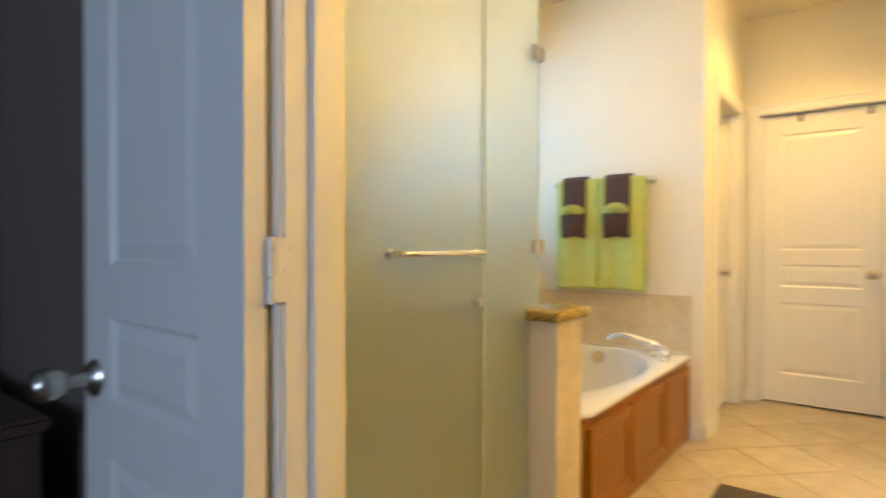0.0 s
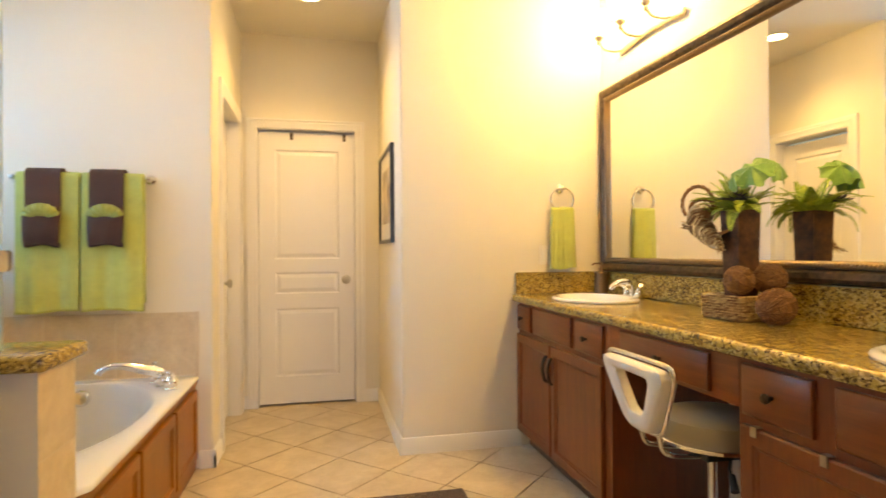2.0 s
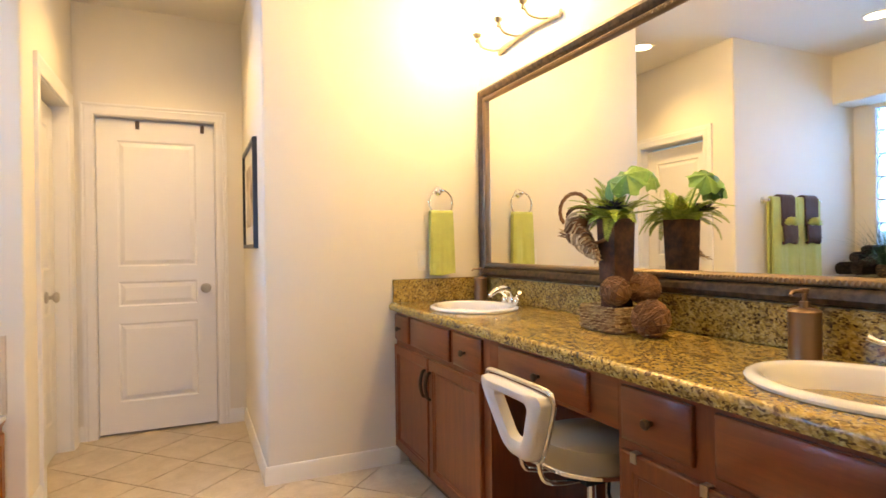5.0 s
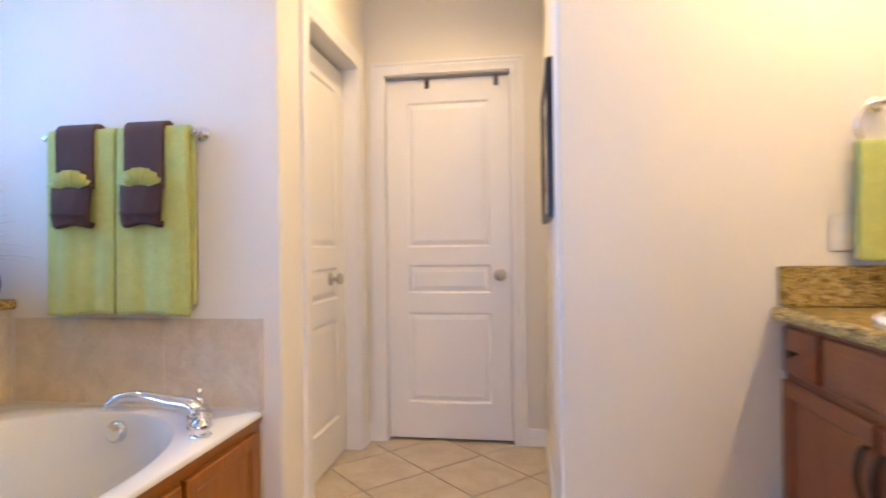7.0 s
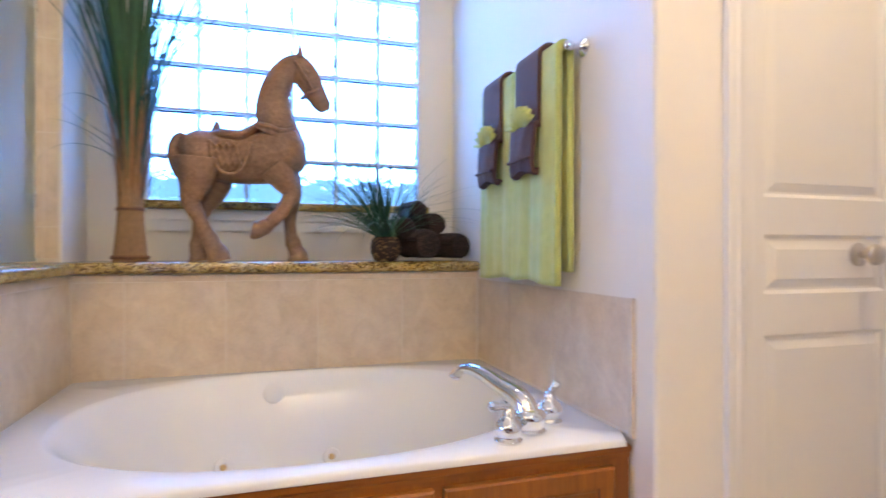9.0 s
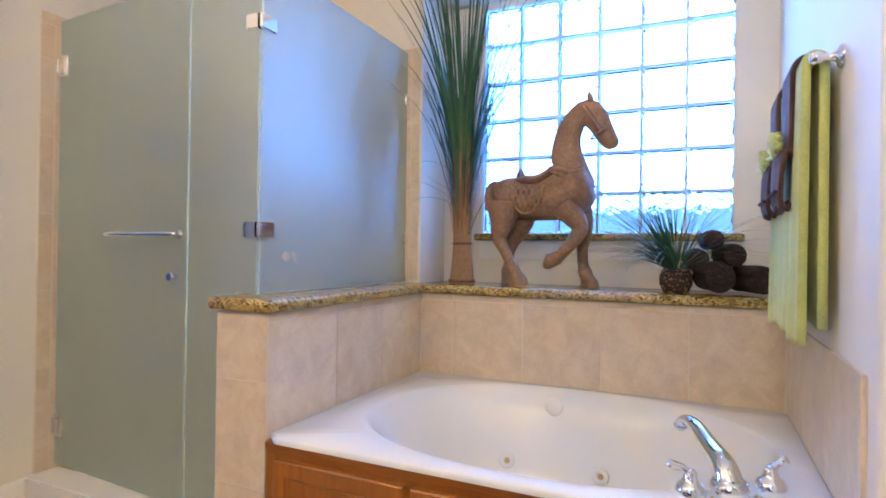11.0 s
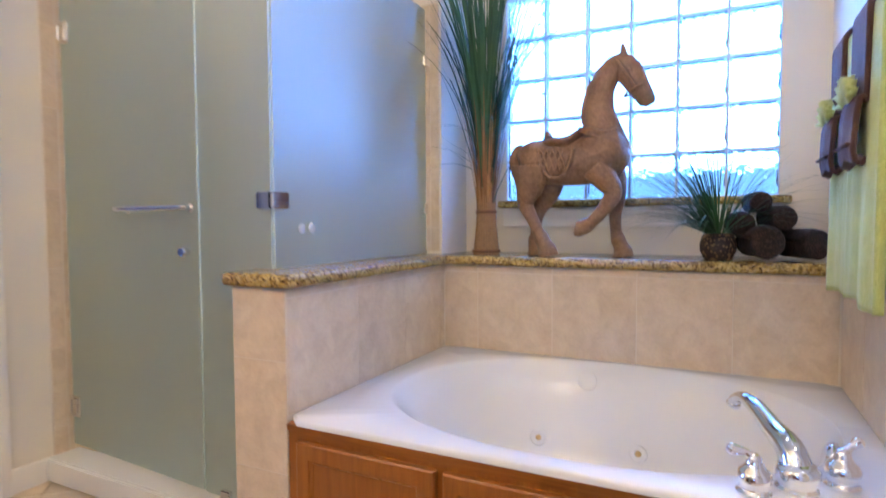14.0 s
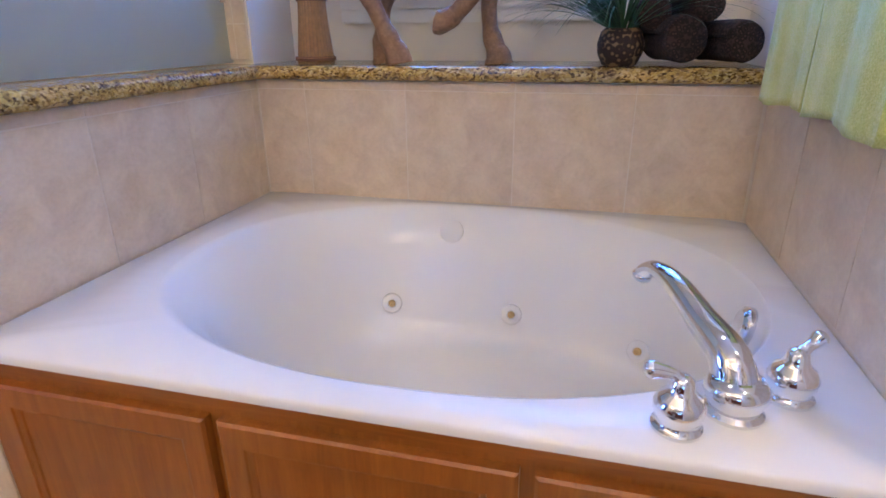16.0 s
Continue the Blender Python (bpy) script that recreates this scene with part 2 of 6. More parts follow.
# ---- structure ----
S, SB = 2.75, 2.637            # entrance wall: bathroom face, bedroom face
CEIL = 2.765
TOW = 5.60                    # towel wall
VANW = 1.845                  # vanity wall
NV = 5.545                    # end wall of the vanity
XL, XR, YD = -0.40, 0.605, 6.74   # passage to the closet
JW, JE = -0.298, 0.75          # entrance opening
WS, WN = -1.71, -1.60        # west wall beside the shower and over the tub

setting("floor", box(-2.1, 2.0, 2.45, 7.0, -0.10, -0.008), M_GROUT, "beige grout bed under the diagonal floor tiles", category="floor")
setting("ceiling", box(-2.1, 2.0, 2.45, 7.0, CEIL, CEIL + 0.1), M_CEIL, "cream painted flat ceiling", category="ceiling")
bm = box(-2.0, JW - 0.02, SB, S, 0, CEIL)
bm_box(bm, JE + 0.02, 2.0, SB, S, 0, CEIL)
bm_box(bm, JW - 0.02, JE + 0.02, SB, S, 2.07, CEIL)
setting("wall_south", bm, M_WALL, "cream painted wall with the bedroom doorway", category="wall")
setting("wall_east", box(VANW, VANW + 0.12, S, NV, 0, CEIL), M_WALL, "cream painted wall behind the vanity mirror", category="wall")


def corner_wall(name, x0, x1, y0, y1, west, label):
    """A block of wall whose south-west or south-east corner is rounded."""
    r, bm = 0.014, bmesh.new()
    arc = [(r - r * math.cos(t), r - r * math.sin(t)) for t in [math.pi / 2 * i / 5 for i in range(6)]]
    pts = [(x0 + u, y0 + w) for u, w in arc] if west else [(x1 - u, y0 + w) for u, w in arc]
    pts += [(x1, y0), (x1, y1), (x0, y1)] if west else [(x0, y0), (x0, y1), (x1, y1)]
    lo, hi = [bm.verts.new((x, y, 0)) for x, y in pts], [bm.verts.new((x, y, CEIL)) for x, y in pts]
    for i in range(len(pts)):
        bm.faces.new((lo[i], lo[(i + 1) % len(pts)], hi[(i + 1) % len(pts)], hi[i]))
    return setting(name, bm, M_WALL, label, 50, "wall")


corner_wall("wall_vanity_end", XR, VANW + 0.12, NV, YD + 0.12, True, "cream painted wall with rounded corner beside the vanity")
# end wall of the passage with the closet opening
DX0, DX1, DH = -0.285, 0.42, 2.06
bm = box(-0.6, DX0 - 0.01, YD, YD + 0.12, 0, CEIL)
bm_box(bm, DX1 + 0.01, XR, YD, YD + 0.12, 0, CEIL)
bm_box(bm, DX0 - 0.01, DX1 + 0.01, YD, YD + 0.12, DH + 0.01, CEIL)
setting("wall_north", bm, M_WALL, "cream painted wall around the closet door", category="wall")
# wall between passage and toilet room, with its door opening
WY0, WY1 = 5.885, 6.57
bm = box(XL - 0.14, XL, TOW + 0.14, WY0 - 0.01, 0, CEIL)
bm_box(bm, XL - 0.14, XL, WY1 + 0.01, YD, 0, CEIL)
bm_box(bm, XL - 0.14, XL, WY0 - 0.01, WY1 + 0.01, DH + 0.01, CEIL)
setting("wall_passage", bm, M_WALL, "cream painted passage wall around the toilet room door", category="wall")
corner_wall("wall_towels", -2.0, XL, TOW, TOW + 0.14, False, "cream painted wall with rounded corner above the tub")
# west wall: shower part, header, window wall with the opening
G, WY, WYE, WZ, WZE = -1.885, 4.271, 5.435, 1.155, 2.319
RL, SOF = 4.055, 2.35
bm = bmesh.new()
v = [bm.verts.new(p) for p in ((WS, S, 0), (WN, RL, 0), (-2.0, RL, 0), (-2.0, S, 0))]
f = bm.faces.new(v)
r = bmesh.ops.extrude_face_region(bm, geom=[f])
bmesh.ops.translate(bm, verts=[x for x in r["geom"] if isinstance(x, bmesh.types.BMVert)], vec=(0, 0, CEIL))
setting("wall_west", bm, M_WALL, "cream painted wall behind the shower", category="wall")
bm = bmesh.new()
prof = [(-2.06, CEIL), (-2.06, SOF)] + [(WN - 0.018 + 0.018 * math.sin(t), SOF + 0.018 - 0.018 * math.cos(t)) for t in [math.pi / 2 * i / 5 for i in range(6)]] + [(WN, CEIL)]
va, vb = [bm.verts.new((x, RL, z)) for x, z in prof], [bm.verts.new((x, TOW, z)) for x, z in prof]
for i in range(len(prof)):
    bm.faces.new((va[i], va[(i + 1) % len(prof)], vb[(i + 1) % len(prof)], vb[i]))
bm.faces.new(va)
bm.faces.new(vb)
setting("window_header", bm, M_WALL, "cream painted header over the window recess", 50, "wall")
bm = box(G - 0.13, G, RL, WY, 0.8, SOF + 0.02)
bm_box(bm, G - 0.13, G, WYE, TOW, 0.8, SOF + 0.02)
bm_box(bm, G - 0.13, G, WY, WYE, 0.8, WZ)
bm_box(bm, G - 0.13, G, WY, WYE, WZE, SOF + 0.02)
setting("wall_window", bm, M_WALL, "cream painted back wall of the window recess", category="wall")

# ---- materials of the things ----


def cloth(name, base, light, scale=900, bumpy=0.5, sheen=0.3):
    m = mat(name, base, 0.95)
    n, l, b = nodes_of(m)
    b.inputs["Sheen Weight"].default_value = sheen
    v = coords(m)
    f = noise_tex(m, v, scale * 0.5, 2, 0.7)
    f2 = noise_tex(m, v, 22, 4)
    c1 = ramp(m, f, [(0.3, base), (0.75, light)])
    l.new(mix(m, 0.5, c1, ramp(m, f2, [(0.3, (0.8, 0.8, 0.8)), (0.7, (1.08, 1.08, 1.05))]), "MULTIPLY"), b.inputs["Base Color"])
    bump(m, f, bumpy, 0.004)
    return m


M_LIME = cloth("lime_terry", (0.43, 0.49, 0.09), (0.68, 0.71, 0.26), 700, 0.8)
M_BROWNT = cloth("brown_terry", (0.052, 0.021, 0.015), (0.105, 0.046, 0.034), 900, 0.6, 0.1)
M_CURTAIN = cloth("taupe_curtain", (0.25, 0.18, 0.16), (0.36, 0.27, 0.24), 300)
M_PILLOW = cloth("white_cotton", (0.62, 0.60, 0.58), (0.78, 0.76, 0.74), 400, 0.2)
M_NAVY = cloth("navy_velvet", (0.008, 0.012, 0.03), (0.02, 0.028, 0.06), 400, 0.3)
M_LEATHER = mat("blue_black_leather", (0.01, 0.025, 0.07), 0.42)
M_VALANCE = cloth("pale_fringed_valance", (0.36, 0.33, 0.34), (0.5, 0.47, 0.47), 300)
M_VINYL = mat("white_vinyl", (0.80, 0.77, 0.72), 0.4)
M_CREAMV = mat("cream_vinyl", (0.40, 0.36, 0.29), 0.45)
M_MAHOG = wood("dark_mahogany", (0.05, 0.015, 0.008), (0.10, 0.03, 0.014))
M_CARPET = cloth("grey_carpet", (0.20, 0.18, 0.16), (0.32, 0.29, 0.26), 300, 0.6)
M_BEDWALL = paint("bedroom_paint", (0.15, 0.11, 0.085), 0.7)
M_BEDCEIL = paint("bedroom_ceiling_paint", (0.55, 0.56, 0.6), 0.8)

# leopard print
M_LEOP = cloth("leopard_print", (0.04, 0.02, 0.015), (0.06, 0.03, 0.025), 700, 0.5, 0.0)
n_, l_, b_ = nodes_of(M_LEOP)
v_ = coords(M_LEOP)
vo_ = n_.new("ShaderNodeTexVoronoi")
vo_.inputs["Scale"].default_value = 95
l_.new(v_, vo_.inputs["Vector"])
ring_ = ramp(M_LEOP, vo_.outputs["Distance"], [(0.0, (0.05, 0.024, 0.018)), (0.22, (0.06, 0.03, 0.022)), (0.32, (0.008, 0.004, 0.004)), (0.55, (0.012, 0.006, 0.005)), (0.75, (0.042, 0.023, 0.018))])
l_.new(ring_, b_.inputs["Base Color"])
M_LEOPG = mat("gold_leopard_print", (0.3, 0.2, 0.08), 0.7)
n_, l_, b_ = nodes_of(M_LEOPG)
vo_ = n_.new("ShaderNodeTexVoronoi")
vo_.inputs["Scale"].default_value = 55
l_.new(coords(M_LEOPG), vo_.inputs["Vector"])
l_.new(ramp(M_LEOPG, vo_.outputs["Distance"], [(0.18, (0.22, 0.13, 0.06)), (0.32, (0.018, 0.009, 0.007)), (0.66, (0.025, 0.012, 0.009)), (0.78, (0.24, 0.15, 0.07))]), b_.inputs["Base Color"])


def leafy(name, a, c, rough=0.45, scale=60):
    m = mat(name, a, rough)
    n, l, b = nodes_of(m)
    g = n.new("ShaderNodeNewGeometry")
    c1 = ramp(m, g.outputs["Random Per Island"], [(0, a), (1, c)])
    f = noise_tex(m, coords(m), scale, 3)
    l.new(mix(m, 0.5, c1, ramp(m, f, [(0.3, (0.6, 0.65, 0.6)), (0.7, (1.15, 1.1, 1.0))]), "MULTIPLY"), b.inputs["Base Color"])
    return m


M_BLADE = leafy("grass_blade", (0.012, 0.055, 0.025), (0.05, 0.14, 0.06))
M_DRY = leafy("dry_reed", (0.16, 0.07, 0.025), (0.36, 0.20, 0.08), 0.6)
M_FERN = leafy("fern_leaf", (0.20, 0.34, 0.04), (0.46, 0.58, 0.12))
M_BROADL = leafy("broad_leaf", (0.12, 0.30, 0.07), (0.26, 0.46, 0.14))
M_SUCC = leafy("dusky_succulent", (0.03, 0.03, 0.045), (0.07, 0.07, 0.10))
M_CANE = leafy("cane", (0.17, 0.08, 0.03), (0.46, 0.28, 0.12), 0.5)
M_WICKER = leafy("wicker", (0.22, 0.11, 0.045), (0.68, 0.50, 0.25), 0.65, 90)
M_TWIG = leafy("twig", (0.10, 0.042, 0.02), (0.30, 0.15, 0.07), 0.7, 90)
M_HORN = leafy("pale_twig_band", (0.16, 0.065, 0.03), (0.84, 0.71, 0.48), 0.6, 90)
M_RUST = mat("rusty_metal", (0.07, 0.03, 0.018), 0.55, 0.3)
n_, l_, b_ = nodes_of(M_RUST)
l_.new(ramp(M_RUST, noise_tex(M_RUST, coords(M_RUST), 18, 5, 0.7), [(0.35, (0.028, 0.012, 0.009)), (0.65, (0.13, 0.055, 0.03))]), b_.inputs["Base Color"])

M_STATUE = mat("carved_statue", (0.28, 0.17, 0.09), 0.46)
n_, l_, b_ = nodes_of(M_STATUE)
fa_, fb_ = noise_tex(M_STATUE, coords(M_STATUE), 9, 6, 0.7), noise_tex(M_STATUE, coords(M_STATUE), 70, 5, 0.7)
ca_ = ramp(M_STATUE, fa_, [(0.3, (0.17, 0.085, 0.042)), (0.7, (0.36, 0.21, 0.115))])
cb_ = mix(M_STATUE, 0.4, ca_, ramp(M_STATUE, fb_, [(0.32, (0.05, 0.024, 0.013)), (0.68, (0.34, 0.21, 0.125))]))
# pointiness: worn lighter ridges, and crevice shade painted into the colour
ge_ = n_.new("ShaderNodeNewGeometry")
wear_and_shade_ = ramp(M_STATUE, ge_.outputs["Pointiness"], [(0.44, (0.34, 0.30, 0.28)), (0.50, (0.95, 0.95, 0.95)), (0.57, (1.5, 1.5, 1.45))])
l_.new(mix(M_STATUE, 0.85, cb_, wear_and_shade_, "MULTIPLY"), b_.inputs["Base Color"])
bump(M_STATUE, fb_, 0.55, 0.008)

M_FRAME = mat("bronze_mirror_frame", (0.07, 0.045, 0.03), 0.35, 0.55)
n_, l_, b_ = nodes_of(M_FRAME)
l_.new(ramp(M_FRAME, noise_tex(M_FRAME, coords(M_FRAME), 40, 4), [(0.3, (0.03, 0.02, 0.014)), (0.7, (0.11, 0.075, 0.05))]), b_.inputs["Base Color"])
M_BEAD = mat("antique_gold_bead", (0.22, 0.15, 0.09), 0.38, 0.7)
M_ART = mat("print_paper", (0.5, 0.42, 0.32), 0.6)
n_, l_, b_ = nodes_of(M_ART)
l_.new(ramp(M_ART, noise_tex(M_ART, coords(M_ART), 5, 4), [(0.35, (0.24, 0.17, 0.11)), (0.6, (0.62, 0.53, 0.4))]), b_.inputs["Base Color"])
M_MAT = mat("mat_board", (0.75, 0.71, 0.62), 0.8)
M_FRAMEB = mat("black_frame", (0.015, 0.012, 0.01), 0.35)

# glass block: wavy clear glass
M_BLOCK = mat("glass_block", (0.90, 0.97, 1.0), 0.03)
n_, l_, b_ = nodes_of(M_BLOCK)
b_.inputs["Transmission Weight"].default_value = 1.0
b_.inputs["IOR"].default_value = 1.45
wv_ = noise_tex(M_BLOCK, coords(M_BLOCK), 20, 1, 0.4, 1.4)
bump(M_BLOCK, wv_, 0.6, 0.03)
M_MORTAR = paint("pale_mortar", (0.66, 0.70, 0.74), 0.8)
M_HEDGE = glow("garden_backdrop", (0.22, 0.40, 0.56), 1.25)
M_SHADE = glow("lamp_shade_glass", (1.0, 0.84, 0.58), 9)

# ---- door trim, doors ----


def casing(name, to_world, u0, u1, z1, width=0.085, deep=0.02, z0=0.0, label="white painted moulded door casing"):
    """A mitred three-sided casing round an opening; to_world(u, z, h) places it, h out of the wall."""
    prof = [(0.0, 0.0), (0.0, 0.009), (0.006, 0.013), (0.02, 0.011), (width * 0.45, 0.014), (width * 0.6, deep * 0.95), (width * 0.72, deep * 0.75), (width * 0.86, deep), (width, deep * 0.9), (width, 0.0)]
    bm = bmesh.new()
    st = []
    for d, h in prof:
        st.append([bm.verts.new(to_world(u, z, h)) for u, z in ((u0 - d, z0), (u0 - d, z1 + d), (u1 + d, z1 + d), (u1 + d, z0))])
    for a, b in zip(st, st[1:]):
        for i in range(3):
            bm.faces.new((a[i], a[i + 1], b[i + 1], b[i]))
    return setting(name, bm, M_TRIM, label, 35, "door trim")


def leaf_mesh(w, h, t, panels, margin):
    """A moulded panel door: front at y=0 facing -y, from x 0 to w, z 0 to h."""
    bm = bmesh.new()

    def quad(p):
        bm.faces.new([bm.verts.new(q) for q in p])
    for side in (0, 1):
        y0, sg = (0, 1) if side == 0 else (t, -1)
        xs = [0, margin, w - margin, w]
        zs = [0] + [z for pr in panels for z in pr] + [h]
        for i in range(3):
            for j in range(len(zs) - 1):
                if i == 1 and j % 2 == 1:
                    levels = [(0, 0), (0.010, 0.008), (0.016, 0.008), (0.040, 0.001), (0.044, 0.001)]
                    prev = None
                    for d, e in levels:
                        a, b, c, f = xs[1] + d, xs[2] - d, zs[j] + d, zs[j + 1] - d
                        y = y0 + sg * e
                        cur = [(a, y, c), (b, y, c), (b, y, f), (a, y, f)]
                        if prev:
                            for k in range(4):
                                quad((prev[k], prev[(k + 1) % 4], cur[(k + 1) % 4], cur[k]))
                        prev = cur
                    quad(prev)
                else:
                    quad(((xs[i], y0, zs[j]), (xs[i + 1], y0, zs[j]), (xs[i + 1], y0, zs[j + 1]), (xs[i], y0, zs[j + 1])))
    for p in (((0, 0, 0), (w, 0, 0), (w, t, 0), (0, t, 0)), ((0, 0, h), (w, 0, h), (w, t, h), (0, t, h)), ((0, 0, 0), (0, 0, h), (0, t, h), (0, t, 0)), ((w, 0, 0), (w, 0, h), (w, t, h), (w, t, 0))):
        quad(p)
    bmesh.ops.remove_doubles(bm, verts=bm.verts[:], dist=0.0002)
    return bm


PANELS = [(0.20, 0.71), (0.82, 0.98), (1.08, 1.90)]


def round_knob(name, parent, p, axis, material):
    bm = bm_lathe(bmesh.new(), [(0.033, 0), (0.034, 0.004), (0.028, 0.010), (0.012, 0.014), (0.011, 0.030), (0.022, 0.036), (0.030, 0.046), (0.030, 0.054), (0.022, 0.062), (0.0, 0.064)], p, axis, 28)
    return part(name, bm, material, parent, "brushed nickel round knob", True)


# closet door at the end of the passage
closet = tagged(new("door_1", to_mesh("door_1", leaf_mesh(DX1 - DX0 - 0.006, 2.028, 0.035, PANELS, 0.115), M_DOOR)), "white moulded three-panel closet door, closed", "door", "", "structure")
closet.location = (DX0 + 0.003, YD + 0.028, 0.014)
bpy.context.view_layer.update()
round_knob("door_handle", closet, (0.355, YD + 0.028, 0.935), (0, -1, 0), M_NICKEL)
for hx in (-0.045, 0.345):
    bm = box(hx - 0.012, hx + 0.012, YD + 0.020, YD + 0.0275, 1.992, 2.0445)
    bm_box(bm, hx - 0.012, hx + 0.012, YD + 0.020, YD + 0.07, 2.0425, 2.0445)
    bm_box(bm, hx - 0.009, hx + 0.009, YD + 0.008, YD + 0.020, 1.990, 2.003, 0.002)
    tagged(part("over_door_hook", bm, M_BRONZE), "small bronze hook clipped over the closet door", "hook", "hooks over the closet door")
bm = box(DX0 - 0.012, DX0, YD + 0.002, YD + 0.12, 0, DH + 0.004)
bm_box(bm, DX1, DX1 + 0.012, YD + 0.002, YD + 0.12, 0, DH + 0.004)
bm_box(bm, DX0, DX1, YD + 0.002, YD + 0.12, DH, DH + 0.012)
bm_box(bm, DX0, DX1, YD + 0.0705, YD + 0.085, DH - 0.03, DH)
setting("door_jamb_closet", bm, M_TRIM, "white painted closet door jamb", category="door trim")
# dark colour stands for the unlit closet depth seen through the door gap
setting("closet_back", box(DX0 - 0.1, DX1 + 0.1, YD + 0.13, YD + 0.17, 0, 2.2), M_DARKIN, "plain dark closing wall behind the closet door", category="wall")
casing("trim_closet", lambda u, z, h: (u, YD - h, z), DX0 - 0.004, DX1 + 0.004, DH + 0.004, 0.075)
# toilet room door, recessed in the passage wall
wc = tagged(new("door_2", to_mesh("door_2", leaf_mesh(WY1 - WY0 - 0.006, 2.022, 0.035, PANELS, 0.115), M_DOOR)), "white moulded three-panel toilet room door, closed", "door", "", "structure")
wc.matrix_world = pose(XL - 0.075, WY0 + 0.003, 0.014, 0, 0, 90)
bpy.context.view_layer.update()
round_knob("door_handle", wc, (XL - 0.075, 6.345, 0.94), (1, 0, 0), M_NICKEL)
bm = box(XL - 0.138, XL - 0.002, WY0 - 0.012, WY0, 0, DH + 0.004)
bm_box(bm, XL - 0.138, XL - 0.002, WY1, WY1 + 0.012, 0, DH + 0.004)
bm_box(bm, XL - 0.138, XL - 0.002, WY0, WY1, DH, DH + 0.012)
setting("door_jamb_toilet", bm, M_TRIM, "white painted toilet room door jamb", category="door trim")
casing("trim_toilet", lambda u, z, h: (XL + h, u, z), WY0 - 0.004, WY1 + 0.004, DH + 0.004, 0.085)
# entrance doorway
bm = box(JW - 0.02, JW, SB, S, 0, 2.07)
bm_box(bm, JE, JE + 0.02, SB, S, 0, 2.07)
bm_box(bm, JW, JE, SB, S, 2.05, 2.07)
bm_box(bm, JW, JW + 0.011, SB + 0.045, SB + 0.085, 0, 2.05, 0.002)
bm_box(bm, JE - 0.011, JE, SB + 0.045, SB + 0.085, 0, 2.05, 0.002)
bm_box(bm, JW + 0.011, JE - 0.011, SB + 0.045, SB + 0.085, 2.039, 2.05, 0.002)
setting("door_jamb_entrance", bm, M_TRIM, "white painted entrance door jamb with stop", category="door trim")
casing("trim_entrance", lambda u, z, h: (u, S + h, z), JW - 0.005, JE + 0.005, 2.062, 0.12, 0.024)
casing("trim_entrance_bedroom", lambda u, z, h: (u, SB - h * 0.8, z), JW - 0.005, JE + 0.005, 2.055, 0.085)
LW, DSH = 0.60, 0.024
door = tagged(new("door_3", to_mesh("door_3", leaf_mesh(LW, 2.03, 0.035, PANELS, 0.13), M_DOOR)), "white moulded three-panel bedroom door, swung wide open", "door", "", "structure")
door.matrix_world = pose(JW - 0.012 - LW * math.cos(radians(1.5)), SB - 0.068 + DSH, 0.012, 0, 0, -1.5)
bpy.context.view_layer.update()
dm = door.matrix_world
bm = bm_lathe(bmesh.new(), [(0.036, 0), (0.037, 0.004), (0.028, 0.014), (0.015, 0.020), (0.013, 0.050), (0.024, 0.060), (0.033, 0.082), (0.032, 0.100), (0.020, 0.113), (0.0, 0.115)], dm @ Vector((0.062, 0, 0.855)), (0, -1, 0), 28)
part("door_handle", bm, M_NICKEL, door, "brushed nickel round knob", True)
for hz in (0.28, 1.095, 1.83):
    bm = bmesh.new()
    hy = SB - 0.022
    for k in range(5):
        bm_cyl(bm, (JW - 0.003, hy, hz - 0.048 + k * 0.0195), (0, 0, 1), 0.0065, 0.0185, 14)
    bm_box(bm, JW - 0.0005, JW + 0.0025, hy + 0.004, hy + 0.045, hz - 0.047, hz + 0.047, 0.001)
    bm_box(bm, JW - 0.012, JW - 0.0085, hy - 0.04, hy - 0.004, hz - 0.047, hz + 0.047, 0.001)
    for k in (-0.032, 0, 0.032):
        bm_cyl(bm, (JW + 0.0022, hy + 0.026 + (0.008 if k else -0.004), hz + k), (1, 0, 0), 0.004, 0.0012, 10)
    part("hinge", bm, M_TRIM, door, "painted butt hinge", True)

# baseboards


def baseboard(x0, y0, x1, y1, nx, ny, name="baseboard"):
    """A skirting with a stepped top along a wall line; (nx, ny) points into the room."""
    bm = bmesh.new()
    prof = [(0.0, 0.0), (0.014, 0.0), (0.014, 0.062), (0.011, 0.070), (0.011, 0.082), (0.006, 0.092), (0.0, 0.094)]
    a = [bm.verts.new((x0 + nx * d, y0 + ny * d, z)) for d, z in prof]
    b = [bm.verts.new((x1 + nx * d, y1 + ny * d, z)) for d, z in prof]
    for i in range(len(prof) - 1):
        bm.faces.new((a[i], a[i + 1], b[i + 1], b[i]))
    bm.faces.new(a)
    bm.faces.new(b)
    return setting(name, bm, M_TRIM, "white painted moulded baseboard", 35, "baseboard")


baseboard(XR, NV, 1.31, NV, 0, -1)
baseboard(XR - 0.0, YD, XR, NV - 0.014, -1, 0)
baseboard(DX1 + 0.08, YD, XR - 0.015, YD, 0, -1)
baseboard(XL + 0.015, YD, DX0 - 0.08, YD, 0, -1)
baseboard(XL, TOW - 0.014, XL, WY0 - 0.09, 1, 0)
baseboard(XL, WY1 + 0.09, XL, YD, 1, 0)
baseboard(-0.47, TOW, XL + 0.014, TOW, 0, -1)
baseboard(-0.585, S, JW - 0.127, S, 0, 1)
baseboard(JE + 0.112, S, 1.31, S, 0, 1)

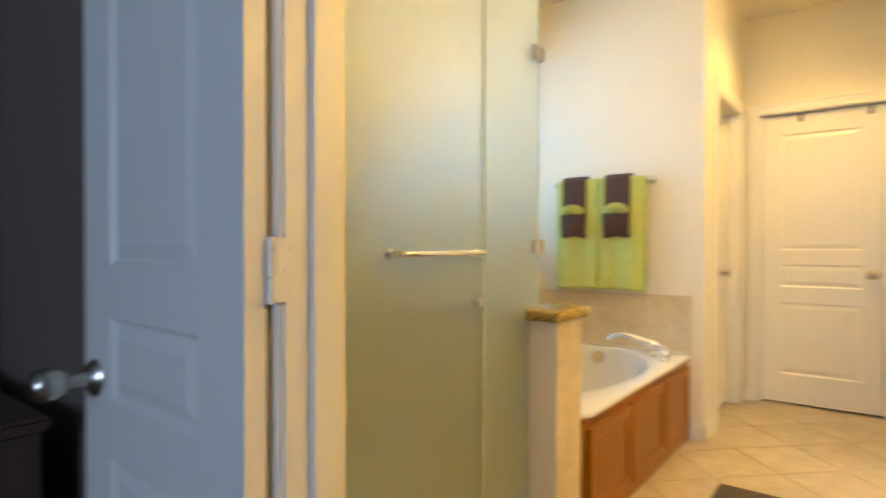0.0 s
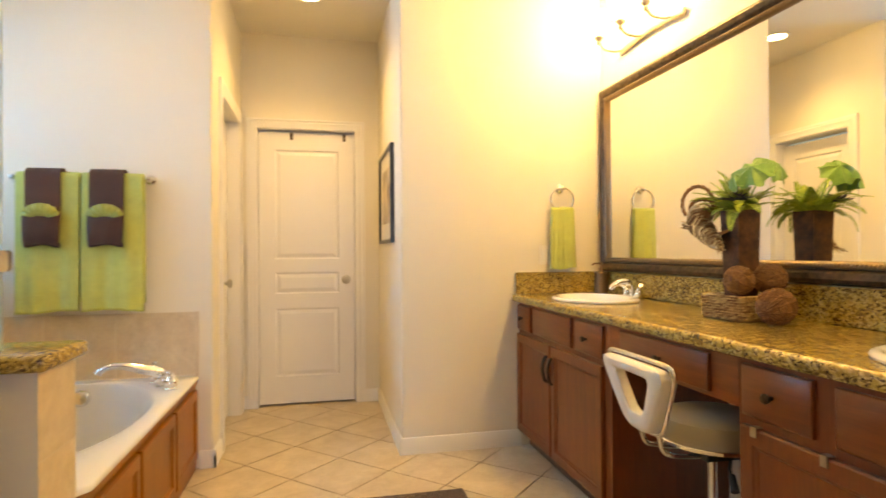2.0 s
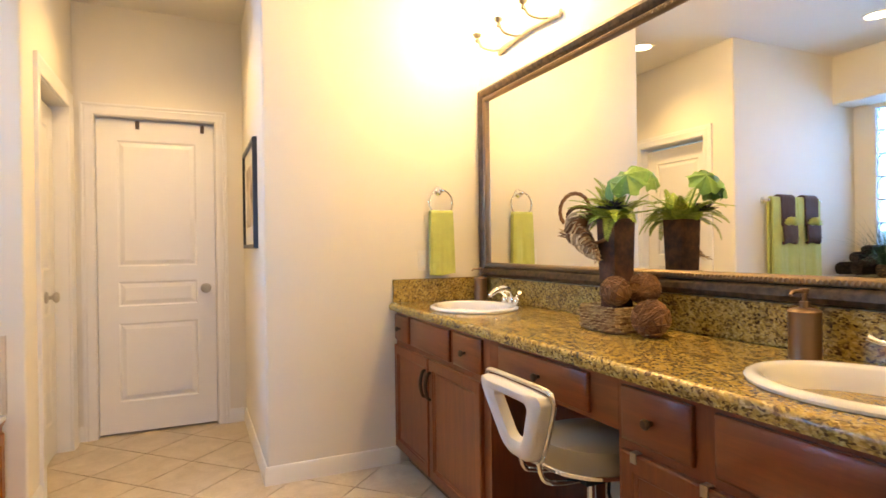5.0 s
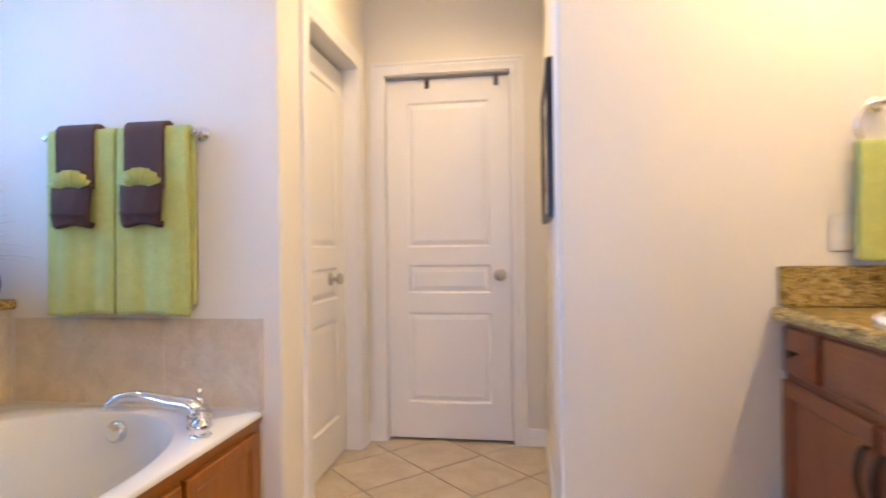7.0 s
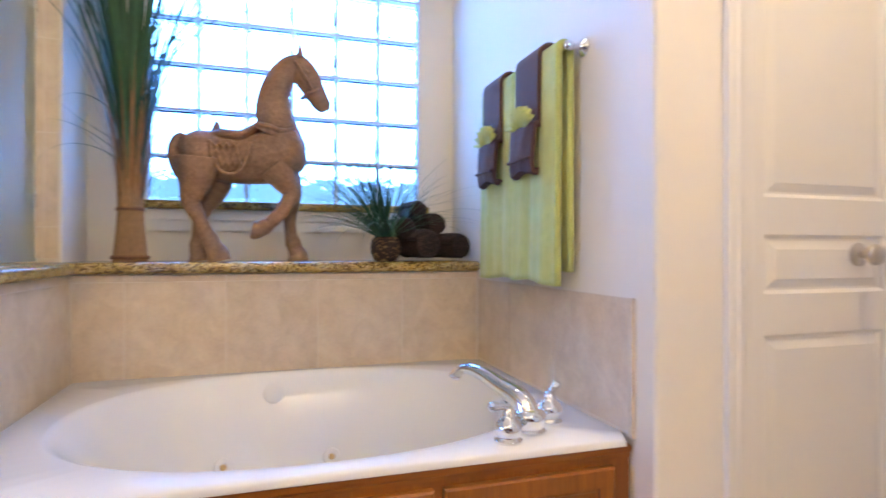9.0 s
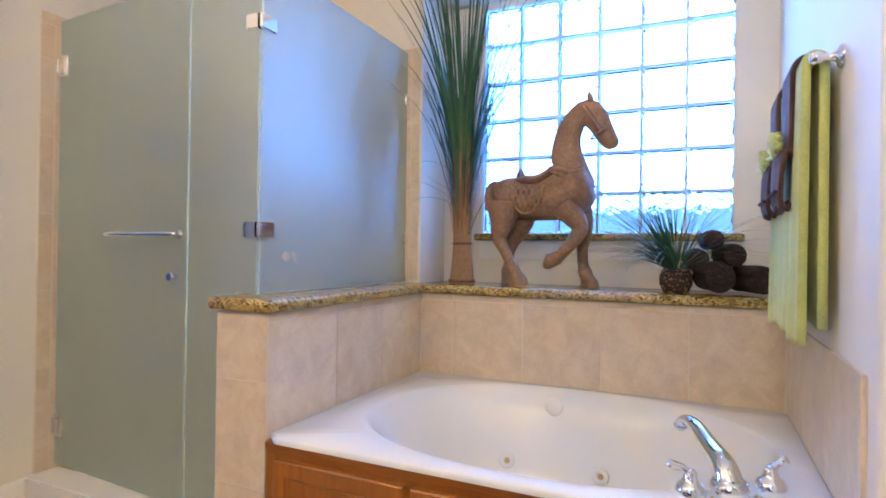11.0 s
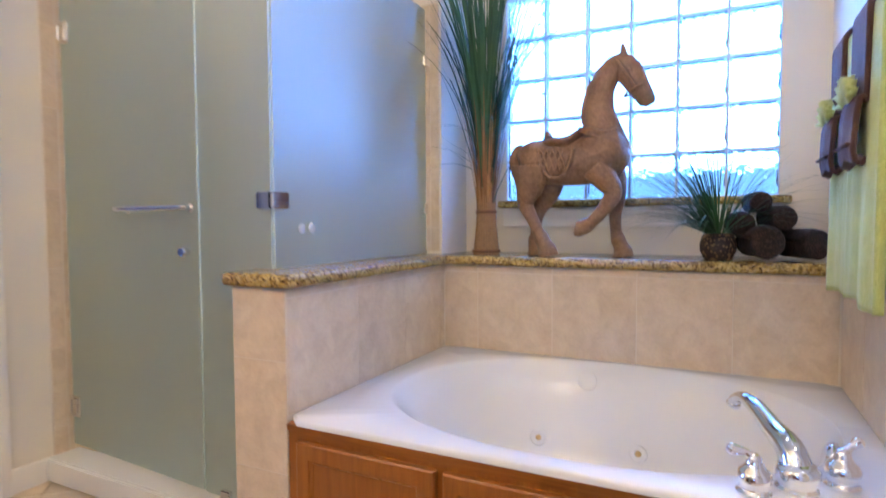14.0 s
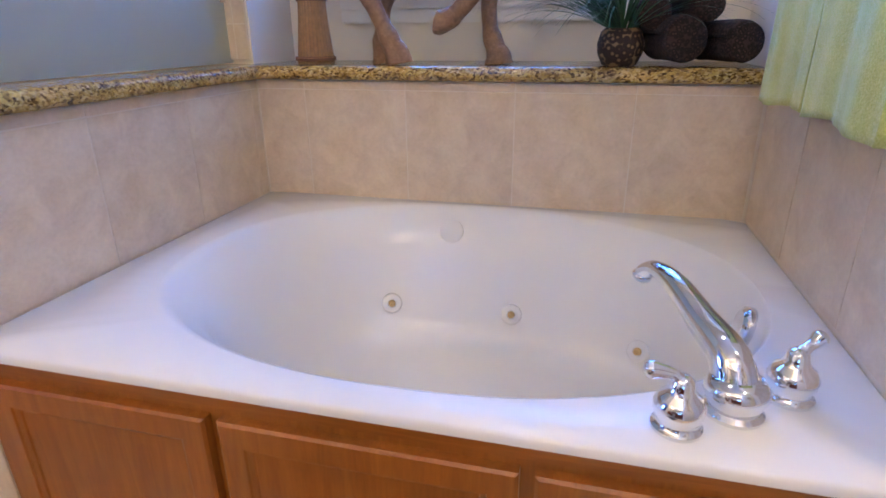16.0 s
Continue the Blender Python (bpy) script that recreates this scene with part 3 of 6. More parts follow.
# closing walls
setting("wall_toilet_room", box(-1.9, -1.86, TOW + 0.14, YD + 0.1, 0, CEIL), M_WALL, "plain cream closing wall", category="wall")

# ---- tub alcove: low walls, ledge, tiles ----
PS, PN = 3.894, 4.100         # low wall: shower face, tub face
LZ, LT, DZ = 0.864, 0.906, 0.495   # ledge slab underside and top, tub deck
pony = setting("pony_wall", box(-1.62, -0.4895, PS, PN, 0, LZ - 0.002), M_WGROUT, "low wall with beige stone tiles beside the tub", category="wall")
ledge = setting("ledge_wall", box(G, -1.5305, PN + 0.0005, TOW, 0, LZ - 0.002), M_WGROUT, "low wall with beige stone tiles behind the tub", category="wall")


def slab(name, pts, z0, z1, label, r=0.016):
    """A granite slab with a rounded edge over a polygon."""
    bm = bmesh.new()
    f = bm.faces.new([bm.verts.new((x, y, z0)) for x, y in pts])
    g = bmesh.ops.extrude_face_region(bm, geom=[f])
    bmesh.ops.translate(bm, verts=[v for v in g["geom"] if isinstance(v, bmesh.types.BMVert)], vec=(0, 0, z1 - z0))
    bmesh.ops.recalc_face_normals(bm, faces=bm.faces[:])
    es = [e for e in bm.edges if abs(e.verts[0].co.z - e.verts[1].co.z) < 1e-6 or len(e.link_faces) == 2]
    bmesh.ops.bevel(bm, geom=es, offset=r, segments=4, affect="EDGES", profile=0.5)
    return tagged(part(name, bm, M_GRANITE, None, "", 50), label, "granite ledge")


slab("granite_ledge", [(-1.66, 3.868), (-0.463, 3.868), (-0.463, 4.129), (-1.501, 4.129), (-1.501, TOW), (G, TOW), (G, RL), (-1.66, RL)], LZ, LT, "brown speckled polished granite ledge around the tub")
slab("window_sill", [(G + 0.001, 4.24), (G + 0.045, 4.24), (G + 0.045, 5.475), (G + 0.001, 5.475)], 1.122, 1.156, "brown speckled granite sill under the glass-block window", 0.01)
bm = box(G + 0.0005, G + 0.022, 4.26, 5.455, 1.075, 1.121, 0.004)
bm_box(bm, G + 0.0005, G + 0.014, 4.26, 5.455, 1.03, 1.075, 0.004)
setting("trim_sill", bm, M_TRIM, "white painted moulding under the window sill", 35, "trim")

# glass-block window
win = setting("window_1", box(G - 0.10, G - 0.055, WY, WYE, WZ, WZE), M_MORTAR, "glass-block window, six by six wavy blocks", category="window")
# the mortar is a grid, open behind every block
bm = bmesh.new()
P = 0.194
for k in range(7):
    bm_box(bm, G - 0.09, G - 0.003, WY + k * P - 0.005, WY + k * P + 0.005, WZ, WZE)
    bm_box(bm, G - 0.0895, G - 0.0035, WY, WYE, WZ + k * P - 0.005, WZ + k * P + 0.005)
old = win.data
win.data = to_mesh("window_1", bm, M_MORTAR)
bpy.data.meshes.remove(old)
bm = box(-0.035, 0.035, -0.092, 0.092, -0.092, 0.092, 0.012)
block_mesh = to_mesh("glass_block", bm, M_BLOCK, 50)
for j in range(6):
    for k in range(6):
        ob = new("glass_block", block_mesh)
        ob.location = (G - 0.048, WY + (j + 0.5) * P, WZ + (k + 0.5) * P)
        ob.parent = win
        ob.visible_shadow = False
setting("backdrop", box(-2.9, -2.88, 2.5, 7.0, -0.5, 3.2), M_HEDGE, "dim garden beyond the glass blocks", category="backdrop").visible_shadow = False

# tub


def tub():
    t = thing("bathtub", (-1.0, 4.86, 0), "white acrylic oval jetted tub set in a white deck", "bathtub")
    bm = bmesh.new()
    N, cx, cy = 96, -1.012, 4.862
    x0, x1, y0, y1, zt = -1.532, -0.468, 4.106, 5.597, DZ
    rings = []

    def ring(fn):
        rings.append([bm.verts.new(fn(2 * math.pi * i / N)) for i in range(N)])

    def rect(a, o, z):
        c, s2 = math.cos(a), math.sin(a)
        hx, hy = (x1 - cx if c > 0 else cx - x0) + o, (y1 - cy if s2 > 0 else cy - y0) + o
        k = min(hx / abs(c) if abs(c) > 1e-6 else 9, hy / abs(s2) if abs(s2) > 1e-6 else 9)
        return (cx + c * k, cy + s2 * k, z)

    def oval(a, ax, ay, z, dx=0.0, p=2.25):
        c, s2 = math.cos(a), math.sin(a)
        k = (abs(c / ax) ** p + abs(s2 / ay) ** p) ** (-1 / p)
        return (cx + dx + c * k, cy + s2 * k, z)
    ring(lambda a: rect(a, 0, zt - 0.018))
    ring(lambda a: rect(a, 0, zt - 0.006))
    ring(lambda a: rect(a, -0.006, zt))
    ring(lambda a: oval(a, 0.482, 0.652, zt))
    for d, z in ((0.004, 0.4935), (0.012, 0.489), (0.020, 0.480), (0.028, 0.47), (0.050, 0.44), (0.066, 0.41), (0.095, 0.33), (0.120, 0.25), (0.140, 0.19), (0.165, 0.14), (0.20, 0.11), (0.25, 0.098)):
        ring(lambda a, d=d, z=z: oval(a, 0.482 - d, 0.652 - d * (1.35 if math.sin(a) < 0 else 0.28), z))
    for q in (0.6, 0.3):
        ring(lambda a, q=q: oval(a, 0.232 * q, (0.315 if math.sin(a) < 0 else 0.54) * q, 0.096))
    for a, b in zip(rings, rings[1:]):
        for i in range(N):
            bm.faces.new((a[i], a[(i + 1) % N], b[(i + 1) % N], b[i]))
    bm.faces.new(rings[-1])
    part("basin", bm, M_ACRYL, t, "glossy white oval basin with flat deck", 50)

    def jet(p, axis):
        bm = bm_lathe(bmesh.new(), [(0.031, -0.006), (0.031, 0.004), (0.027, 0.008), (0.013, 0.008), (0.012, 0.003)], p, axis, 26)
        j = part("jet", bm, M_ACRYL, t, "round white water jet", 40)
        bm = bm_lathe(bmesh.new(), [(0.011, 0.002), (0.010, 0.010), (0.006, 0.012), (0.005, 0.004)], p, axis, 18)
        part("nozzle", bm, M_BRASS, j, "brass-tinted jet nozzle", 40)
    depth = [(0.028, 0.47), (0.050, 0.44), (0.066, 0.41), (0.095, 0.33), (0.120, 0.25), (0.140, 0.19)]

    def on_wall(ang, z):
        """A point of the basin's wall at that height, in the direction ang, and the way out of it."""
        for (d0, za), (d1, zb) in zip(depth, depth[1:]):
            if zb <= z <= za:
                d = d0 + (d1 - d0) * (za - z) / (za - zb)
                p = Vector(oval(ang, 0.482 - d, 0.652 - d * (1.35 if math.sin(ang) < 0 else 0.28), z))
                q = Vector(oval(ang + 0.05, 0.482 - d, 0.652 - d * (1.35 if math.sin(ang) < 0 else 0.28), z))
                nrm = Vector((-(q - p).y, (q - p).x, 0)).normalized() + Vector((0, 0, 0.33))
                return p + nrm * 0.004, nrm
    for dy, z in ((4.582 - cy, 0.222), (4.965 - cy, 0.208), (5.50 - cy, 0.191)):
        ang = math.pi - math.atan2(dy, 0.335)
        jet(*on_wall(ang, z))
    bm = bm_lathe(bmesh.new(), [(0.036, 0), (0.036, 0.006), (0.030, 0.010), (0.0, 0.010)], on_wall(math.pi + 0.22, 0.43)[0], (1, 0.0, 0.4), 28)
    part("suction_cap", bm, M_ACRYL, t, "round white control cap", 40)
    bm = bm_lathe(bmesh.new(), [(0.040, -0.02), (0.041, 0.008), (0.039, 0.013), (0.032, 0.018), (0.030, 0.020), (0.0, 0.021)], on_wall(math.pi / 2 - 0.03, 0.428)[0], (-0.03, -1, 0.2), 30)
    part("overflow_plate", bm, M_CHROME, t, "round chrome overflow plate", 40)
    return t


tub()


def tub_faucet():
    f = thing("tub_faucet", (-0.60, 5.37, DZ), "polished chrome arched tub faucet with two lever taps on the deck", "faucet")
    b = Vector((-0.589, 5.371, DZ))
    bm = bm_lathe(bmesh.new(), [(0.040, 0), (0.041, 0.006), (0.035, 0.012), (0.036, 0.018), (0.043, 0.034), (0.042, 0.045), (0.034, 0.056), (0.02, 0.06)], b, (0, 0, 1), 36)
    part("base", bm, M_CHROME, f, "", 50)
    tip = Vector((-0.838, 5.258, 0.600))
    d = (tip - b)
    d.z = 0
    ctrl = [b + Vector((0, 0, 0.035)), b + d * 0.10 + Vector((0, 0, 0.075)), b + d * 0.34 + Vector((0, 0, 0.095)), b + d * 0.62 + Vector((0, 0, 0.120)), b + d * 0.84 + Vector((0, 0, 0.122)), b + d * 0.97 + Vector((0, 0, 0.104)), b + d * 1.0 + Vector((0, 0, 0.092))]
    pts = curve_pts(ctrl, 7)
    n = len(pts) - 1
    rad = [0.033 - 0.0185 * min(1, (i / n) * 1.5) for i in range(n + 1)]
    rad[-4:] = [0.0165, 0.0172, 0.0176, 0.0172]
    part("spout", bm_tube(bmesh.new(), pts, rad, 24), M_CHROME, f, "", True)
    for p, ang in (((-0.536, 5.290), 88), ((-0.643, 5.457), 300)):
        q = Vector((*p, DZ))
        bm = bm_lathe(bmesh.new(), [(0.033, 0), (0.034, 0.006), (0.028, 0.011), (0.027, 0.016), (0.033, 0.028), (0.034, 0.038), (0.028, 0.050), (0.020, 0.056), (0.016, 0.066), (0.014, 0.076), (0.008, 0.082), (0.0, 0.083)], q, (0, 0, 1), 32)
        tap = part("tap", bm, M_CHROME, f, "", 50)
        a = radians(ang + 180)
        e = Vector((math.cos(a), math.sin(a), 0))
        pts = curve_pts([q + Vector((0, 0, 0.070)), q + e * 0.012 + Vector((0, 0, 0.081)), q + e * 0.022 + Vector((0, 0, 0.086 if ang > 200 else 0.084)), q + e * (0.032 if ang > 200 else 0.040) + Vector((0, 0, 0.093 if ang > 200 else 0.085))], 6)
        n = len(pts) - 1
        part("lever", bm_tube(bmesh.new(), pts, [0.0115 - 0.0035 * math.sin(math.pi * i / n) + (0.002 * (i / n) ** 3) for i in range(n + 1)], 16), M_CHROME, tap, "", True)
        tip2 = bmesh.new()
        bmesh.ops.create_uvsphere(tip2, u_segments=16, v_segments=10, radius=0.0125, matrix=Matrix.Translation(pts[-1]))
        part("lever_tip", tip2, M_CHROME, tap, "", True)


tub_faucet()


def shaker(name, parent, x, y0, y1, z0, z1, mv, mh, stile=0.052, proud=0.019, face=1, label=""):
    """A framed door or drawer front facing +x (face 1) or -x (-1): frame and sunk panel."""
    sg = face
    d = part(name, bmesh_frame(x, y0, y1, z0, z1, stile, proud, sg), mv, parent, label, 30)
    bm = bmesh.new()
    bm_box(bm, min(x, x + sg * (proud - 0.010)), max(x, x + sg * (proud - 0.010)), y0 + stile - 0.004, y1 - stile + 0.004, z0 + stile - 0.004, z1 - stile + 0.004)
    part("panel", bm, mv, d)
    return d


def bmesh_frame(x, y0, y1, z0, z1, st, proud, sg):
    bm = bmesh.new()
    levels = [(0, 0), (0, proud - 0.004), (0.005, proud), (st - 0.014, proud), (st - 0.012, proud - 0.004), (st - 0.004, proud - 0.007), (st, proud - 0.012), (st, 0.002)]
    prev = None
    for d, h in levels:
        cur = [bm.verts.new((x + sg * h, y, z)) for y, z in ((y0 + d, z0 + d), (y1 - d, z0 + d), (y1 - d, z1 - d), (y0 + d, z1 - d))]
        if prev:
            for k in range(4):
                bm.faces.new((prev[k], prev[(k + 1) % 4], cur[(k + 1) % 4], cur[k]))
        prev = cur
    return bm


def tub_cabinet():
    c = thing("tub_cabinet", (-0.49, 4.86, 0), "honey-stained wooden cabinet front under the tub deck", "cabinet")
    X = -0.488
    bm = box(-0.51, X, 4.106, 5.592, 0.0, DZ - 0.019)
    part("face_frame", bm, M_OAKV, c)
    bm = box(X, X + 0.013, 4.108, 5.592, DZ - 0.038, DZ - 0.0185, 0.003)
    bm_box(bm, X, X + 0.006, 4.108, 5.592, DZ - 0.051, DZ - 0.038, 0.002)
    part("top_moulding", bm, M_OAKH, c, "", 30)
    for y0, y1 in ((4.148, 4.590), (4.612, 5.088), (5.110, 5.540)):
        shaker("door", c, X, y0, y1, 0.075, 0.430, M_OAKV, M_OAKH, 0.058, 0.021)


tub_cabinet()

# ---- shower ----
GX0, GX1, GT = -0.668, -0.605, 2.036


def pane(name, a, b, z0, z1, parent, t=0.008):
    a, b = Vector((*a, 0)), Vector((*b, 0))
    d = (b - a).normalized()
    nn = Vector((-d.y, d.x, 0)) * t / 2
    bm = bmesh.new()
    lo = [bm.verts.new(p + Vector((0, 0, z0))) for p in (a - nn, b - nn, b + nn, a + nn)]
    hi = [bm.verts.new(p + Vector((0, 0, z1))) for p in (a - nn, b - nn, b + nn, a + nn)]
    fs = [(lo[0], lo[1], hi[1], hi[0]), (lo[2], lo[3], hi[3], hi[2]), (lo[1], lo[2], hi[2], hi[1]), (lo[3], lo[0], hi[0], hi[3]), tuple(hi), tuple(reversed(lo))]
    for i, f in enumerate(fs):
        bm.faces.new(f).material_index = 0 if i < 2 else 1
    ob = part(name, bm, [M_FROST, M_FROSTEDGE], parent)
    ob.visible_shadow = False
    return ob


def shower():
    sh = thing("shower_enclosure", (-1.1, 3.4, 0.1), "frosted glass shower enclosure with chrome fittings", "shower")
    door = pane("door", (GX0 + 0.001, 2.768), (GX1 - 0.003, 3.617), 0.122, GT, sh)
    # fixed panel, notched over the low wall and its ledge
    bm = bmesh.new()
    fs = []
    for side in (-0.004, 0.004):
        fs.append([bm.verts.new((GX1 - 0.003 + 0.013 * (y - 3.624) / 0.333 + side, y, z)) for y, z in ((3.624, 0.118), (PS - 0.003, 0.118), (PS - 0.003, LZ - 0.003), (3.866, LZ - 0.003), (3.866, LT + 0.003), (3.957, LT + 0.003), (3.957, GT), (3.624, GT))])
        bm.faces.new(fs[-1])
    for i in range(8):
        bm.faces.new((fs[0][i], fs[0][(i + 1) % 8], fs[1][(i + 1) % 8], fs[1][i])).material_index = 1
    part("front_panel", bm, [M_FROST, M_FROSTEDGE], sh).visible_shadow = False
    pane("side_panel", (-0.596, 3.964), (-1.612, 3.972), LT + 0.003, GT + 0.005, sh)
    # sill channel and seal strip
    part("seal_strip", box(GX1 - 0.006, GX1 + 0.004, 3.6175, 3.6235, 0.13, GT - 0.002), M_FROSTEDGE, sh, "clear seal strip")
    for z in (1.838, 0.285):
        bm = box(GX0 - 0.010, GX0 + 0.012, 2.758, 2.823, z - 0.045, z + 0.045, 0.003)
        bm_box(bm, GX0 + 0.012, GX0 + 0.016, 2.775, 2.809, z - 0.036, z + 0.036, 0.002)
        bm_cyl(bm, (GX0 + 0.015, 2.769, z - 0.028), (0, 0, 1), 0.006, 0.056, 14)
        part("hinge", bm, M_CHROME, sh, "chrome glass hinge", 40)
    for z in (1.822, 1.125):
        bm = box(-0.600, -0.578, 3.905, 3.972, z - 0.026, z + 0.026, 0.004)
        bm_box(bm, -0.655, -0.578, 3.955, 3.978, z - 0.026, z + 0.026, 0.004)
        part("corner_clamp", bm, M_CHROME, sh, "square chrome glass clamp", 40)
    for z in (1.80, 1.118):
        part("wall_clip", box(-1.613, -1.565, 3.958, 3.985, z - 0.025, z + 0.025, 0.004), M_CHROME, sh, "small chrome wall clip", 40)
    part("floor_clip", box(-0.622, -0.585, 3.71, 3.755, 0.101, 0.148, 0.003), M_CHROME, sh, "small chrome floor clip", 40)
    hx = -0.575
    bm = bm_tube(bmesh.new(), curve_pts([(-0.622, 3.210, 1.108), (-0.590, 3.210, 1.108), (hx, 3.227, 1.108), (hx, 3.39, 1.108), (hx, 3.563, 1.108), (-0.583, 3.580, 1.108), (-0.604, 3.580, 1.108)], 6), 0.0095, 16)
    h = part("handle", bm, M_CHROME, door, "round chrome towel-bar handle", True)
    for y in (3.210, 3.580):
        bm = bm_lathe(bmesh.new(), [(0.016, 0), (0.017, 0.004), (0.012, 0.010), (0.0, 0.010)], (-0.606 if y > 3.4 else -0.632, y, 1.108), (1, 0, 0), 24)
        part("rosette", bm, M_CHROME, h, "", 40)
    bm = bm_lathe(bmesh.new(), [(0.010, 0), (0.009, 0.006), (0.016, 0.014), (0.018, 0.026), (0.014, 0.032), (0.0, 0.033)], (-0.606, 3.562, 0.955), (1, 0, 0), 24)
    part("pull_knob", bm, M_CHROME, door, "small chrome pull knob", 40)
    for x in (-0.722, -0.774):
        bm = bm_lathe(bmesh.new(), [(0.017, 0), (0.016, 0.002), (0.0, 0.003)], (x, 3.969, 1.035), (0, 1, 0), 24)
        part("suction_disc", bm, M_ACRYL, sh, "pale round suction disc", 40)
    part("curb", box(-0.69, -0.548, S + 0.01, PS - 0.001, 0, 0.10, 0.010), M_ACRYL, sh, "white shower curb", 40)
    part("base_pan", box(WS + 0.02, -0.69, S + 0.01, PS - 0.001, 0, 0.05, 0.01), M_ACRYL, sh, "white shower pan", 40)


shower()

# ---- towel bar, towels ----


def rosette_set(parent, p, axis, bar_at):
    bm = bm_lathe(bmesh.new(), [(0.027, 0), (0.028, 0.004), (0.024, 0.010), (0.014, 0.014), (0.010, 0.022), (0.009, bar_at - 0.014), (0.014, bar_at - 0.008), (0.016, bar_at), (0.014, bar_at + 0.010), (0.008, bar_at + 0.016), (0.0, bar_at + 0.017)], p, axis, 30)
    return part("bracket", bm, M_CHROME, parent, "", 50)


bar = thing("towel_bar", (-1.0, TOW, 1.525), "polished chrome towel bar on the cream wall", "towel bar")
rosette_set(bar, (-0.703, TOW, 1.525), (0, -1, 0), 0.052)
rosette_set(bar, (-1.315, TOW, 1.525), (0, -1, 0), 0.052)
part("rod", bm_tube(bmesh.new(), [(-1.315, TOW - 0.052, 1.525), (-0.703, TOW - 0.052, 1.525)], 0.008, 16), M_CHROME, bar, "", True)


def hanging(name, x0, x1, yb, zb, r, front, back, material, waves, amp, seed, label, category, group, parent=None, thick=0.011, flare=0.02):
    """A towel over a rod at (yb, zb) along x; front and back are the lengths that hang."""
    rnd = random.Random(seed)
    ph = [rnd.uniform(0, 6.28) for _ in range(6)]
    path = []
    nb, nf = 10, 40
    for i in range(nb):
        path.append((yb + r, zb - back * (1 - i / nb), 1 - i / nb, 1))
    for i in range(9):
        a = math.pi * i / 8
        path.append((yb + r * math.cos(a), zb + r * math.sin(a), 0, 0))
    for i in range(1, nf + 1):
        path.append((yb - r, zb - front * i / nf, i / nf, -1))
    bm = bmesh.new()
    N = 44
    rows = []
    for y, z, d, sd in path:
        row = []
        for j in range(N + 1):
            u = j / N
            k = d * (1 if sd < 0 else 0.4)
            x = x0 + (x1 - x0) * u + (u - 0.5) * flare * k
            w = math.sin(u * waves * 6.283 + ph[0]) * 0.6 + math.sin(u * waves * 2.3 * 6.283 + ph[1] + d) * 0.25 + math.sin(u * 5 + ph[2] + d * 2) * 0.3
            off = amp * k ** 0.8 * (w - 0.75)
            zz = z + (0.006 * math.sin(u * 5 + ph[3]) * d)
            row.append(bm.verts.new((x, y + off if sd < 0 else y, zz)))
        rows.append(row)
    for a, b in zip(rows, rows[1:]):
        for j in range(N):
            bm.faces.new((a[j], a[j + 1], b[j + 1], b[j]))
    ob = part(name, bm, material, parent, "", True)
    ob.data.polygons.foreach_set("use_smooth", [True] * len(ob.data.polygons))
    so = ob.modifiers.new("thick", "SOLIDIFY")
    so.thickness, so.offset = thick, 0
    if parent is None:
        tagged(ob, label, category, group)
    return ob


for x0, x1, sd in ((-1.290, -1.013, 3), (-0.998, -0.722, 5)):
    hanging("bath_towel", x0, x1, TOW - 0.052, 1.524, 0.019, 0.670, 0.63, M_LIME, 1.6, 0.010, sd, "lime green terry bath towel hanging over the chrome bar", "towel", "lime bath towels", None, 0.020, 0.004)


def brown_set(x0, x1, sd):
    t = thing("hand_towel", ((x0 + x1) / 2, TOW - 0.1, 1.25), "brown hand towel folded into a pocket with a lime fan", "towel", "brown hand towels")
    hanging("fold", x0, x1, TOW - 0.052, 1.530, 0.035, 0.208, 0.17, M_BROWNT, 1.0, 0.003, sd, "", "", "", t, 0.013, 0.0)
    xc, w, y = (x0 + x1) / 2, (x1 - x0) / 2, TOW - 0.107
    bm = bmesh.new()
    rows = []
    for i, (z, dy, k) in enumerate(((1.338, -0.004, 1.03), (1.332, 0.014, 1.06), (1.30, 0.020, 1.06), (1.255, 0.022, 1.03), (1.215, 0.022, 1.0), (1.192, 0.016, 0.98), (1.186, 0.0, 0.97), (1.20, -0.012, 0.97))):
        rows.append([bm.verts.new((xc + w * k * u, y + 0.012 - dy * (1 - 0.35 * u * u) + 0.002 * math.sin(u * 7 + i), z + 0.006 * math.cos(u * 3.1))) for u in [j / 8 - 1 for j in range(17)]])
    for a, b in zip(rows, rows[1:]):
        for j in range(16):
            bm.faces.new((a[j], a[j + 1], b[j + 1], b[j]))
    p = part("pocket", bm, M_BROWNT, t, "", True)
    so = p.modifiers.new("thick", "SOLIDIFY")
    so.thickness, so.offset = 0.012, 0
    part("band", box(xc - w * 0.99, xc + w * 0.99, y - 0.022, y - 0.008, 1.222, 1.230, 0.003), M_BROWNT, t)
    bm = bmesh.new()
    lo, hi = [], []
    for j in range(29):
        u = j / 28
        a = math.pi * (0.5 + (0.5 - u) * 0.95)
        zig = 0.011 * (1 if j % 4 == 2 else -1 if j % 4 == 0 else 0)
        lo.append(bm.verts.new((xc + 0.030 * math.cos(a), y - 0.006 + zig * 0.35, 1.322 + 0.006 * math.sin(a))))
        hi.append(bm.verts.new((xc + 0.083 * math.cos(a), y - 0.012 + zig, 1.328 + 0.062 * math.sin(a) + 0.003 * (j % 4 == 2))))
    for j in range(28):
        bm.faces.new((lo[j], lo[j + 1], hi[j + 1], hi[j]))
    p = part("fan", bm, M_LIME, t, "pleated lime washcloth", True)
    so = p.modifiers.new("thick", "SOLIDIFY")
    so.thickness, so.offset = 0.006, 0


brown_set(-1.245, -1.090, 8)
